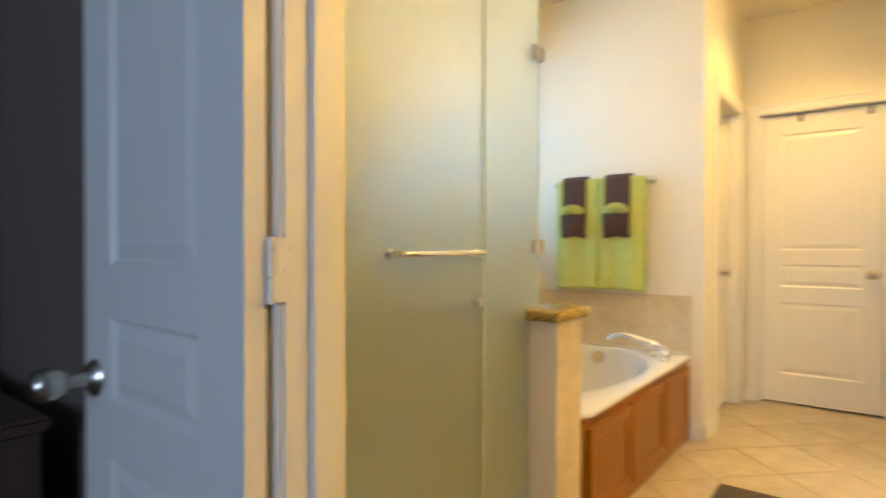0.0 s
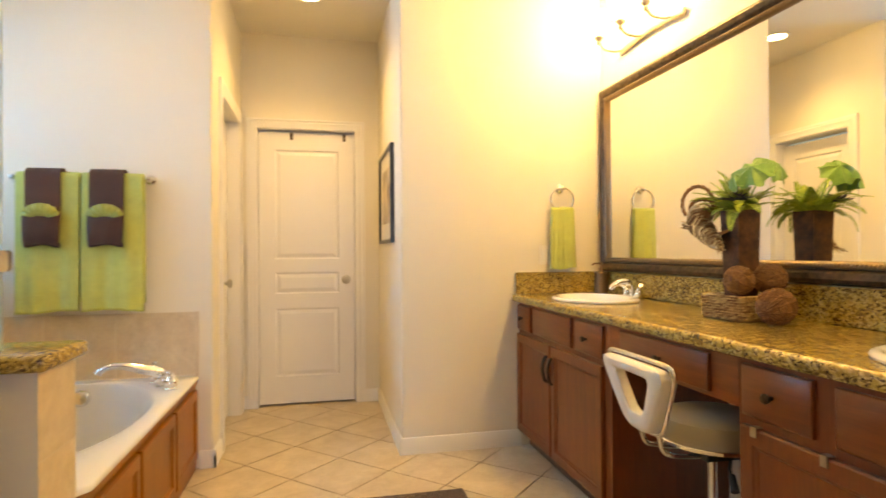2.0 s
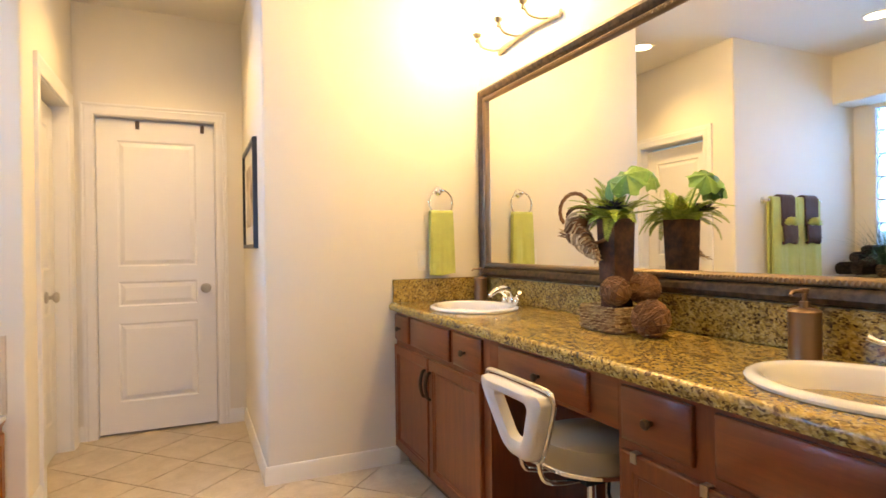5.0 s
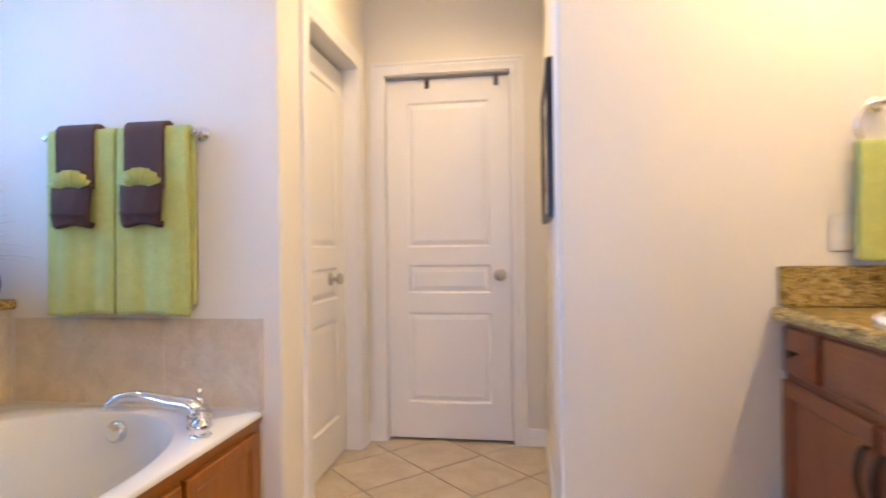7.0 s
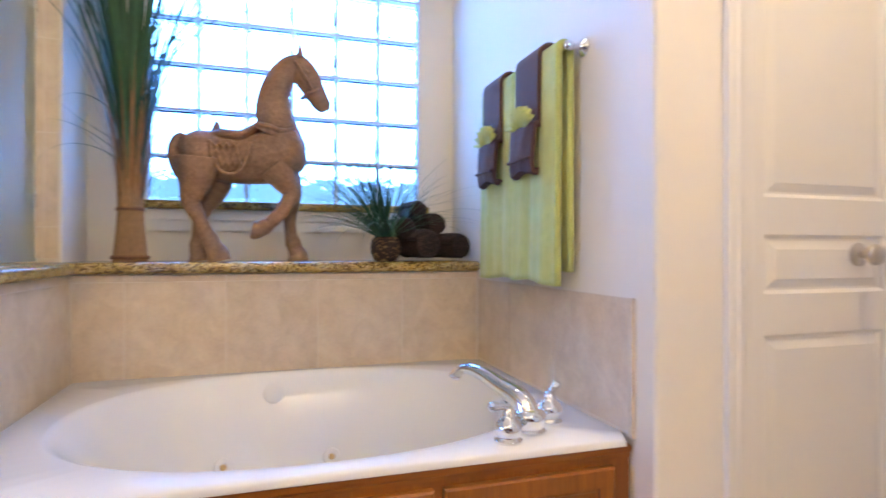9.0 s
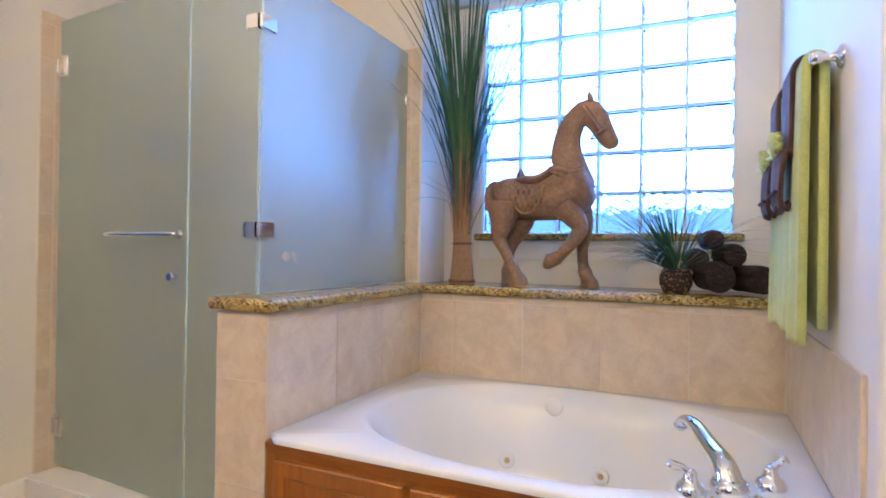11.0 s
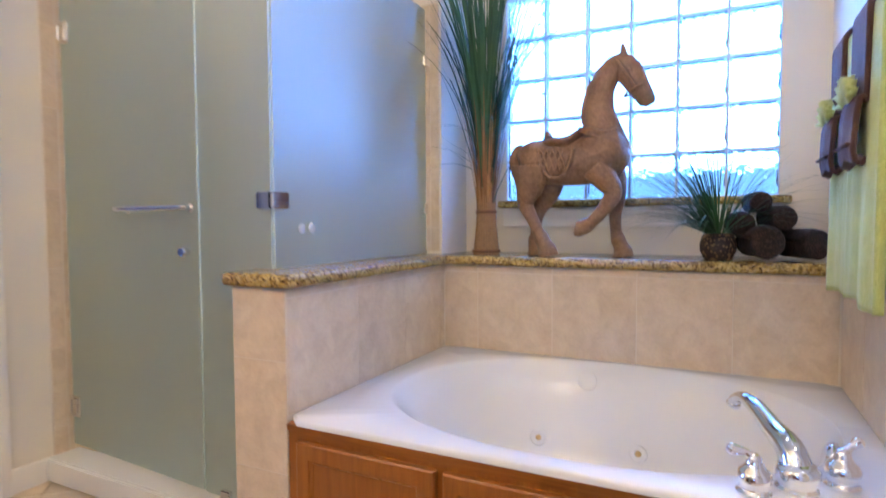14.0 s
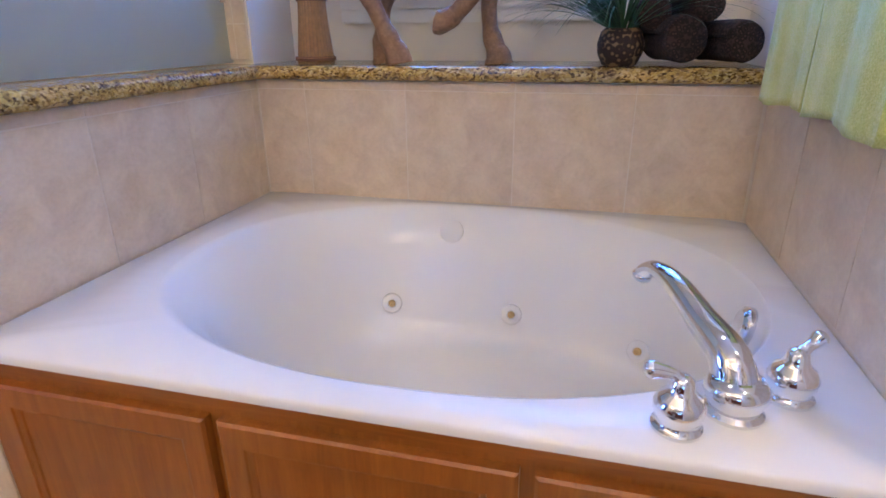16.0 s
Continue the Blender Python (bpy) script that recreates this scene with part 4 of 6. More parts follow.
brown_set(-0.962, -0.806, 9)
# towel ring by the vanity
ring = thing("towel_ring", (1.566, NV, 1.515), "polished chrome towel ring on the cream wall", "towel ring")
rosette_set(ring, (1.566, NV, 1.513), (0, -1, 0), 0.040)
bm = bmesh.new()
pts = [(1.566 + 0.072 * math.sin(a), NV - 0.040, 1.445 + 0.072 * math.cos(a)) for a in [2 * math.pi * i / 40 for i in range(41)]]
part("loop", bm_tube(bm, pts, 0.0055, 12, cap=False), M_CHROME, ring, "", True)
hanging("ring_towel", 1.497, 1.633, NV - 0.042, 1.382, 0.012, 0.345, 0.30, M_LIME, 2.0, 0.006, 21, "small lime green hand towel hanging in the chrome ring", "towel", "", None, 0.013, 0.02)
bm = box(1.435, 1.505, NV - 0.006, NV, 1.06, 1.175, 0.003)
o = tagged(part("outlet_plate", bm, M_TRIM, None, "", 30), "white plastic outlet plate on the cream wall", "outlet")
part("socket", box(1.452, 1.488, NV - 0.0085, NV - 0.005, 1.085, 1.150, 0.002), M_PORC, o)

# ---- vanity ----
VF, CT = 1.305, 0.888          # cabinet face, counter top


def bar_pull(parent, y, z0, z1, x):
    pts = curve_pts([(x, y, z0), (x - 0.016, y, z0 + 0.012), (x - 0.027, y, (z0 + z1) / 2), (x - 0.016, y, z1 - 0.012), (x, y, z1)], 6)
    n = len(pts) - 1
    part("pull", bm_tube(bmesh.new(), pts, [0.0065 + 0.002 * math.sin(math.pi * i / n) for i in range(n + 1)], 12), M_BRONZE, parent, "arched dark bronze pull", True)


def knob(parent, y, z, x):
    bm = bm_lathe(bmesh.new(), [(0.006, 0), (0.005, 0.010), (0.012, 0.016), (0.014, 0.022), (0.010, 0.027), (0.0, 0.028)], (x, y, z), (-1, 0, 0), 20)
    part("knob", bm, M_BRONZE, parent, "small dark bronze knob", 40)


def slab_front(name, parent, y0, y1, z0, z1):
    return part(name, bmesh_slab(VF, y0, y1, z0, z1), M_CHEH, parent, "", 30)


def bmesh_slab(x, y0, y1, z0, z1):
    bm = bmesh.new()
    prev = None
    for d, h in ((0, 0), (0, 0.010), (0.004, 0.014), (0.012, 0.017), (0.016, 0.019)):
        cur = [bm.verts.new((x - h, y, z)) for y, z in ((y0 + d, z0 + d), (y1 - d, z0 + d), (y1 - d, z1 - d), (y0 + d, z1 - d))]
        if prev:
            for k in range(4):
                bm.faces.new((prev[k], prev[(k + 1) % 4], cur[(k + 1) % 4], cur[k]))
        prev = cur
    bm.faces.new(prev)
    return bm


def vanity_unit(y0, y1, drawers, doors, label, pulls):
    c = thing("vanity_cabinet", ((VF + VANW) / 2, (y0 + y1) / 2, 0), label, "cabinet", "vanity cabinets")
    part("body", box(VF, VANW, y0, y1, 0.085, CT - 0.042), M_CHEV, c)
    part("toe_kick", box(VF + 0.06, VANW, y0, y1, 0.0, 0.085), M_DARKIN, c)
    for a, b, kn in drawers:
        d = slab_front("drawer_front", c, a, b, 0.688, 0.828)
        if kn:
            knob(d, (a + b) / 2, 0.758, VF - 0.019)
    for (a, b), py in zip(doors, pulls):
        d = shaker("door", c, VF, a, b, 0.098, 0.662, M_CHEV, M_CHEH, 0.060, 0.019, -1)
        bar_pull(d, py, 0.475, 0.605, VF - 0.019)
    return c


vanity_unit(4.468, 5.543, [(5.335, 5.535, True), (4.825, 5.295, False), (4.525, 4.778, True)], [(5.060, 5.535), (4.525, 5.046)], "cherry-stained wooden vanity base with two doors beside the end wall", (5.085, 5.020))
vanity_unit(S + 0.003, 3.764, [(3.515, 3.742, True), (3.030, 3.455, False), (2.755, 2.975, True)], [(3.255, 3.742), (2.755, 3.240)], "cherry-stained wooden vanity base with a towel rack on its door", (3.272, 3.205))
kn = thing("makeup_drawer", (1.5, 4.1, 0.7), "cherry-stained wooden apron drawer over the knee space", "drawer")
part("apron", box(VF, VF + 0.025, 3.765, 4.467, 0.700, CT - 0.042), M_CHEH, kn)
part("drawer_box", box(VF + 0.025, VF + 0.42, 3.86, 4.36, 0.715, 0.815), M_DARKIN, kn)
d = slab_front("drawer_front", kn, 3.880, 4.385, 0.715, 0.830)
knob(d, 4.113, 0.772, VF - 0.019)
# clips over a vanity door
for y in (3.690, 3.475):
    bm = box(VF - 0.0225, VF - 0.0195, y - 0.010, y + 0.010, 0.640, 0.667)
    bm_box(bm, VF - 0.0225, VF - 0.001, y - 0.010, y + 0.010, 0.6635, 0.667)
    tagged(part("over_door_clip", bm, M_NICKEL), "small nickel clip hooked over a vanity door", "clip", "clips on the vanity door")


SINKS = [(1.535, 5.055), (1.535, 3.270)]


def countertop():
    """Granite top with two oval cut-outs, rounded front edge."""
    x0, x1, y0, y1 = 1.262, VANW - 0.001, S + 0.002, NV - 0.001
    bm = bmesh.new()
    r, t = 0.018, 0.042
    N = 48
    for (cx, cy), (ya, yb) in zip(reversed(SINKS), ((y0, 4.15), (4.15, y1))):
        inner, outer, low = [], [], []
        for i in range(N):
            a = 2 * math.pi * (i + 0.5) / N
            c, s2 = math.cos(a), math.sin(a)
            inner.append(bm.verts.new((cx + 0.172 * c, cy + 0.222 * s2, CT)))
            low.append(bm.verts.new((cx + 0.172 * c, cy + 0.222 * s2, CT - t)))
            hx = (x1 - cx) if c > 0 else (cx - x0 - r)
            hy = (yb - cy) if s2 > 0 else (cy - ya)
            k = min(hx / abs(c), hy / abs(s2))
            outer.append(bm.verts.new((cx + c * k, cy + s2 * k, CT)))
        for i in range(N):
            j = (i + 1) % N
            bm.faces.new((outer[i], outer[j], inner[j], inner[i]))
            bm.faces.new((inner[i], inner[j], low[j], low[i]))
        for sx, sy in ((x0 + r, ya), (x0 + r, yb), (x1, ya), (x1, yb)):
            near = sorted(outer, key=lambda v: (v.co.x - sx) ** 2 + (v.co.y - sy) ** 2)[:2]
            cv = bm.verts.new((sx, sy, CT))
            bm.faces.new((near[0], near[1], cv))
    prof = [(x0 + r - r * math.sin(a), CT - r + r * math.cos(a)) for a in [math.pi / 2 * i / 5 for i in range(6)]]
    prof += [(x0, CT - t + 0.014), (x0 + 0.004, CT - t + 0.004), (x0 + 0.014, CT - t), (x1, CT - t)]
    a = [bm.verts.new((x, y0, z)) for x, z in prof]
    b = [bm.verts.new((x, y1, z)) for x, z in prof]
    for i in range(len(prof) - 1):
        bm.faces.new((a[i], a[i + 1], b[i + 1], b[i]))
    return bm


top = thing("countertop", (1.55, 4.1, CT), "brown speckled polished granite vanity counter with backsplash", "countertop")
part("slab", countertop(), M_GRANITE, top, "", 40)
part("backsplash", box(VANW - 0.022, VANW - 0.001, S + 0.002, NV - 0.023, CT + 0.001, CT + 0.128, 0.003), M_GRANITE, top, "", 30)
part("side_splash", box(1.283, VANW - 0.002, NV - 0.022, NV - 0.001, CT + 0.001, CT + 0.128, 0.003), M_GRANITE, top, "", 30)


def sink(cx, cy):
    s = thing("sink", (cx, cy, CT), "white porcelain oval drop-in sink in the granite counter", "sink", "vanity sinks")
    bm = bmesh.new()
    N = 56
    rings = []
    for ax, ay, z in ((0.205, 0.255, 0.0015), (0.207, 0.257, 0.008), (0.202, 0.252, 0.015), (0.190, 0.240, 0.018), (0.176, 0.226, 0.016), (0.168, 0.218, 0.008), (0.160, 0.208, -0.015), (0.145, 0.19, -0.06), (0.12, 0.155, -0.10), (0.08, 0.10, -0.125), (0.025, 0.03, -0.135)):
        rings.append([bm.verts.new((cx + ax * math.cos(2 * math.pi * i / N), cy + ay * math.sin(2 * math.pi * i / N), CT + z)) for i in range(N)])
    for a, b in zip(rings, rings[1:]):
        for i in range(N):
            bm.faces.new((a[i], a[(i + 1) % N], b[(i + 1) % N], b[i]))
    part("bowl", bm, M_PORC, s, "", True)
    part("drain", bm_lathe(bmesh.new(), [(0.026, 0), (0.024, 0.003), (0.0, 0.003)], (cx, cy, CT - 0.1355), (0, 0, 1), 24), M_CHROME, s, "chrome drain", 40)


def sink_faucet(cx, cy):
    f = thing("sink_faucet", (cx, cy, CT), "polished chrome two-lever centerset sink faucet", "faucet", "vanity faucets")
    x = 1.752
    z = CT + 0.0
    bm = bm_box(bmesh.new(), x - 0.026, x + 0.026, cy - 0.082, cy + 0.082, z, z + 0.020, 0.009)
    part("base", bm, M_CHROME, f, "", 50)
    pts = curve_pts([(x, cy, z + 0.015), (x - 0.004, cy, z + 0.06), (x - 0.03, cy, z + 0.088), (x - 0.075, cy, z + 0.088), (x - 0.115, cy, z + 0.066), (x - 0.122, cy, z + 0.052)], 6)
    n = len(pts) - 1
    part("spout", bm_tube(bmesh.new(), pts, [0.019 - 0.008 * i / n for i in range(n + 1)], 18), M_CHROME, f, "", True)
    for sg in (-1, 1):
        bm = bm_lathe(bmesh.new(), [(0.022, 0), (0.023, 0.012), (0.019, 0.028), (0.012, 0.036), (0.0, 0.038)], (x, cy + sg * 0.056, z + 0.016), (0, 0, 1), 24)
        hd = part("tap", bm, M_CHROME, f, "", 50)
        q = Vector((x, cy + sg * 0.056, z + 0.048))
        pts = curve_pts([q, q + Vector((-0.01, sg * 0.02, 0.014)), q + Vector((-0.018, sg * 0.045, 0.02)), q + Vector((-0.026, sg * 0.066, 0.030))], 5)
        part("lever", bm_tube(bmesh.new(), pts, [0.010 - 0.003 * math.sin(math.pi * i / (len(pts) - 1)) for i in range(len(pts))], 12), M_CHROME, hd, "", True)


for p in SINKS:
    sink(*p)
    sink_faucet(*p)


def soap(x, y, label):
    s = thing("soap_dispenser", (x, y, CT), label, "soap dispenser", "bronze soap dispensers")
    part("bottle", bm_lathe(bmesh.new(), [(0.037, 0), (0.039, 0.003), (0.038, 0.010), (0.038, 0.118), (0.039, 0.124), (0.034, 0.130), (0.014, 0.134), (0.0, 0.134)], (x, y, CT), (0, 0, 1), 32), M_SOAP, s, "", 40)
    bm = bm_lathe(bmesh.new(), [(0.013, 0.134), (0.013, 0.150), (0.006, 0.152), (0.006, 0.170), (0.012, 0.171), (0.012, 0.184), (0.0, 0.186)], (x, y, CT), (0, 0, 1), 20)
    bm_tube(bm, [(x - 0.008, y, CT + 0.178), (x - 0.045, y, CT + 0.178), (x - 0.055, y, CT + 0.168)], 0.005, 10)
    part("pump", bm, M_SOAP, s, "", 40)


soap(1.775, 5.43, "tall bronze metal soap dispenser beside the sink")
soap(1.725, 3.540, "tall bronze metal soap dispenser between arrangement and sink")

# ---- mirror ----
MY0, MY1, MZ0, MZ1, MX = 2.79, 5.512, 1.020, 2.102, VANW
mir = thing("wall_mirror", (MX, 4.15, 1.57), "wide wall mirror in a dark bronze moulded frame", "mirror")
bm = bmesh.new()
prof = [(0.0, 0.0), (0.0, 0.026), (0.006, 0.036), (0.020, 0.042), (0.036, 0.038), (0.046, 0.030), (0.052, 0.026), (0.053, 0.024)]
prev = None
for d, h in prof:
    cur = [bm.verts.new((MX - h, y, z)) for y, z in ((MY0 + d, MZ0 + d), (MY1 - d, MZ0 + d), (MY1 - d, MZ1 - d), (MY0 + d, MZ1 - d))]
    if prev:
        for k in range(4):
            bm.faces.new((prev[k], prev[(k + 1) % 4], cur[(k + 1) % 4], cur[k]))
    prev = cur
part("frame", bm, M_FRAME, mir, "dark bronze outer moulding", 30)
bm = bmesh.new()
prev = None
for d, h in ((0.053, 0.020), (0.054, 0.029), (0.058, 0.031), (0.072, 0.030), (0.076, 0.026), (0.080, 0.014), (0.081, 0.010)):
    cur = [bm.verts.new((MX - h, y, z)) for y, z in ((MY0 + d, MZ0 + d), (MY1 - d, MZ0 + d), (MY1 - d, MZ1 - d), (MY0 + d, MZ1 - d))]
    if prev:
        for k in range(4):
            bm.faces.new((prev[k], prev[(k + 1) % 4], cur[(k + 1) % 4], cur[k]))
    prev = cur
inner = part("inner_moulding", bm, M_BEAD, mir, "antique gold inner moulding", 30)
bm = bmesh.new()
c0 = 0.065
L = [((MY0 + c0, MZ0 + c0), (MY1 - c0, MZ0 + c0)), ((MY1 - c0, MZ0 + c0), (MY1 - c0, MZ1 - c0)), ((MY1 - c0, MZ1 - c0), (MY0 + c0, MZ1 - c0)), ((MY0 + c0, MZ1 - c0), (MY0 + c0, MZ0 + c0))]
for (ya, za), (yb, zb) in L:
    n = int(math.hypot(yb - ya, zb - za) / 0.0155)
    for i in range(n):
        t = (i + 0.5) / n
        y, z = ya + (yb - ya) * t, za + (zb - za) * t
        hy, hz = (0.0062, 0.0085) if za == zb else (0.0085, 0.0062)
        vs = [bm.verts.new(p) for p in ((MX - 0.030, y - hy, z - hz), (MX - 0.030, y + hy, z - hz), (MX - 0.030, y + hy, z + hz), (MX - 0.030, y - hy, z + hz), (MX - 0.0355, y, z))]
        for a, b in ((0, 1), (1, 2), (2, 3), (3, 0)):
            bm.faces.new((vs[a], vs[b], vs[4]))
part("beading", bm, M_BEAD, inner, "antique gold beads")
bm = bmesh.new()
bm.faces.new([bm.verts.new((MX - 0.0125, y, z)) for y, z in ((MY0 + 0.08, MZ0 + 0.08), (MY0 + 0.08, MZ1 - 0.08), (MY1 - 0.08, MZ1 - 0.08), (MY1 - 0.08, MZ0 + 0.08))])
g = part("glass", bm, M_MIRROR, mir, "silvered mirror glass")

# ---- vanity lights ----


def vanity_light(yc):
    vl = thing("vanity_light", (VANW, yc, 2.27), "brushed nickel three-lamp vanity light with glowing glass shades, lit", "light fixture", "vanity lights")
    pts = [(VANW - 0.012, yc - 0.34 + 0.57 * i / 16, 2.262 + 0.020 * math.sin(math.pi * i / 16)) for i in range(17)]
    part("back_bar", bm_tube(bmesh.new(), pts, [(0.020, 0.010)] * 17, 14, side=(0, 0, 1)), M_NICKEL, vl, "", True)
    for y in (yc + 0.23, yc, yc - 0.23):
        pts = curve_pts([(VANW - 0.014, y - 0.02, 2.27), (VANW - 0.06, y - 0.015, 2.262), (VANW - 0.115, y - 0.004, 2.275), (VANW - 0.143, y, 2.315)], 6)
        arm = part("arm", bm_tube(bmesh.new(), pts, 0.007, 12), M_NICKEL, vl, "", True)
        part("holder", bm_lathe(bmesh.new(), [(0.004, -0.030), (0.011, -0.024), (0.012, -0.014), (0.006, -0.006), (0.020, 0.004), (0.024, 0.018), (0.020, 0.030), (0.0, 0.030)], (VANW - 0.145, y, 2.325), (0, 0, 1), 24), M_NICKEL, arm, "", 40)
        bm = bmesh.new()
        rings = []
        for r, h in ((0.022, 0.0), (0.040, 0.012), (0.050, 0.04), (0.054, 0.075), (0.064, 0.11), (0.070, 0.125)):
            rings.append([bm.verts.new((VANW - 0.145 + r * math.cos(2 * math.pi * i / 28), y + r * math.sin(2 * math.pi * i / 28), 2.345 + h)) for i in range(28)])
        for a, b in zip(rings, rings[1:]):
            for i in range(28):
                bm.faces.new((a[i], a[(i + 1) % 28], b[(i + 1) % 28], b[i]))
        sh = part("shade", bm, M_SHADE, vl, "glowing white glass bell shade", True)
        sh.visible_shadow = False


vanity_light(5.06)
vanity_light(3.235)

# recessed ceiling lights
for x, y in ((0.10, 6.03), (-0.98, 4.92)):
    cl = thing("ceiling_light", (x, y, CEIL), "white recessed ceiling light, lit", "ceiling light", "recessed lights")
    bm = bmesh.new()
    rings = []
    for r, h in ((0.098, 0.0), (0.098, -0.004), (0.090, -0.009), (0.078, -0.008), (0.074, -0.002)):
        rings.append([bm.verts.new((x + r * math.cos(2 * math.pi * i / 40), y + r * math.sin(2 * math.pi * i / 40), CEIL + h)) for i in range(40)])
    for a, b in zip(rings, rings[1:]):
        for i in range(40):
            bm.faces.new((a[i], a[(i + 1) % 40], b[(i + 1) % 40], b[i]))
    part("trim_ring", bm, M_TRIM, cl, "", 40)
    ln = part("lens", bm_lathe(bmesh.new(), [(0.074, 0), (0.074, 0.001), (0.0, 0.001)], (x, y, CEIL - 0.004), (0, 0, 1), 36), M_LAMP, cl, "glowing round lens")
    ln.visible_shadow = False

# ---- stool ----


def stool():
    s = thing("vanity_stool", (1.36, 3.99, 0), "white vinyl swivel stool with chrome frame tucked at the vanity", "stool")
    cx, cy, lift = 1.398, 3.998, 0.012
    bm = bm_lathe(bmesh.new(), [(0.05, 0.517), (0.155, 0.519), (0.168, 0.527), (0.170, 0.543), (0.170, 0.568), (0.162, 0.592), (0.13, 0.603), (0.0, 0.607)], (cx, cy, lift), (0, 0, 1), 44)
    seat = part("seat", bm, M_CREAMV, s, "cream vinyl round cushion", True)
    part("seat_band", bm_lathe(bmesh.new(), [(0.166, 0.514), (0.173, 0.517), (0.174, 0.527), (0.170, 0.531)], (cx, cy, lift), (0, 0, 1), 44), M_CHROME, seat, "chrome band", 50)
    part("under_plate", box(cx - 0.08, cx + 0.08, cy - 0.08, cy + 0.08, 0.484, 0.518 + lift, 0.004), M_BLACK, s)
    part("post", bm_lathe(bmesh.new(), [(0.014, 0.30), (0.014, 0.485)], (cx, cy, 0), (0, 0, 1), 20), M_CHROME, s, "", True)
    part("post_sleeve", bm_lathe(bmesh.new(), [(0.026, 0.07), (0.026, 0.32), (0.018, 0.33), (0.015, 0.331)], (cx, cy, 0), (0, 0, 1), 24), M_CHROME, s, "", 40)
    bm = bm_tube(bmesh.new(), [(cx + 0.03, cy - 0.05, 0.492), (cx - 0.03, cy - 0.115, 0.475), (cx - 0.04, cy - 0.14, 0.452)], 0.005, 10)
    bm_tube(bm, [(cx - 0.035, cy - 0.13, 0.462), (cx - 0.052, cy - 0.165, 0.428)], [0.010, 0.013], 12)
    part("lever", bm, M_BLACK, s, "black height lever", True)
    for k in range(5):
        a = radians(20 + 72 * k)
        e = Vector((math.cos(a), math.sin(a), 0))
        c = Vector((cx, cy, 0))
        leg = part("leg", bm_tube(bmesh.new(), [c + e * 0.02 + Vector((0, 0, 0.10)), c + e * 0.12 + Vector((0, 0, 0.085)), c + e * 0.235 + Vector((0, 0, 0.062))], [(0.020, 0.022), (0.015, 0.018), (0.010, 0.014)], 14), M_CHROME, s, "", True)
        w = c + e * 0.23
        bm = bm_cyl(bmesh.new(), w + Vector((-e.y * 0.018, e.x * 0.018, 0.026)), (e.y, -e.x, 0), 0.026, 0.036, 20)
        bm_cyl(bm, w + Vector((0, 0, 0.030)), (0, 0, 1), 0.006, 0.03, 10)
        part("caster", bm, M_BLACK, leg, "black caster", 40)
    # backrest: padded trapezoid loop with an opening, leaning a little
    bx = 1.160

    def P(u, v, off=0.0):
        return Vector((bx - 0.035 * v + off, cy + 0.005 + u * 0.92, 0.572 + 0.223 * v))

    def shape(t, su, sv):
        pts = [(-0.075, 0.0), (0.075, 0.0), (0.19, 0.86), (0.175, 1.0), (-0.175, 1.0), (-0.19, 0.86)]
        return [(u * su, 0.52 + (v - 0.52) * sv) for u, v in pts]

    def loop(su, sv, n=60):
        c = shape(0, su, sv)
        seg = []
        m = len(c)
        for i in range(m):
            a, b = Vector(c[i]), Vector(c[(i + 1) % m])
            for k in range(10):
                seg.append(a + (b - a) * k / 10)
        for _ in range(5):
            seg = [(seg[i - 1] + seg[i] * 2 + seg[(i + 1) % len(seg)]) / 4 for i in range(len(seg))]
        return seg
    outer, inner2 = loop(1, 1), loop(0.50, 0.56)
    inner2 = [Vector((p.x, p.y + 0.03)) for p in inner2]
    bm = bmesh.new()
    prev, first = None, None
    steps = [(0.0, 0.0), (0.06, 0.022), (0.3, 0.032), (0.7, 0.032), (0.94, 0.022), (1.0, 0.0), (0.94, -0.012), (0.5, -0.014), (0.06, -0.012)]
    for w, off in steps:
        cur = [bm.verts.new(P(*(o * (1 - w) + q * w), -off)) for o, q in zip(outer, inner2)]
        if prev:
            for i in range(len(cur)):
                bm.faces.new((prev[i], prev[(i + 1) % len(cur)], cur[(i + 1) % len(cur)], cur[i]))
        else:
            first = cur
        prev = cur
    for i in range(len(first)):
        bm.faces.new((prev[i], prev[(i + 1) % len(first)], first[(i + 1) % len(first)], first[i]))
    back = part("backrest", bm, M_VINYL, s, "white vinyl padded back with triangular opening", True)
    edge = [P(*(o * 1.03), 0.012) for o in loop(1.03, 1.03)]
    edge.append(edge[0])
    part("back_frame", bm_tube(bmesh.new(), edge, 0.008, 10, cap=False), M_CHROME, back, "chrome tube edge", True)
    for u in (-0.055, 0.055):
        pts = curve_pts([P(u, 0.12, 0.014), P(u, -0.22, 0.022), (bx + 0.07, cy + u, 0.505), (cx - 0.07, cy + u * 0.8, 0.493), (cx - 0.02, cy + u * 0.7, 0.493)], 6)
        part("back_support", bm_tube(bmesh.new(), pts, 0.008, 12), M_CHROME, s, "", True)


stool()

# ---- counter arrangement ----


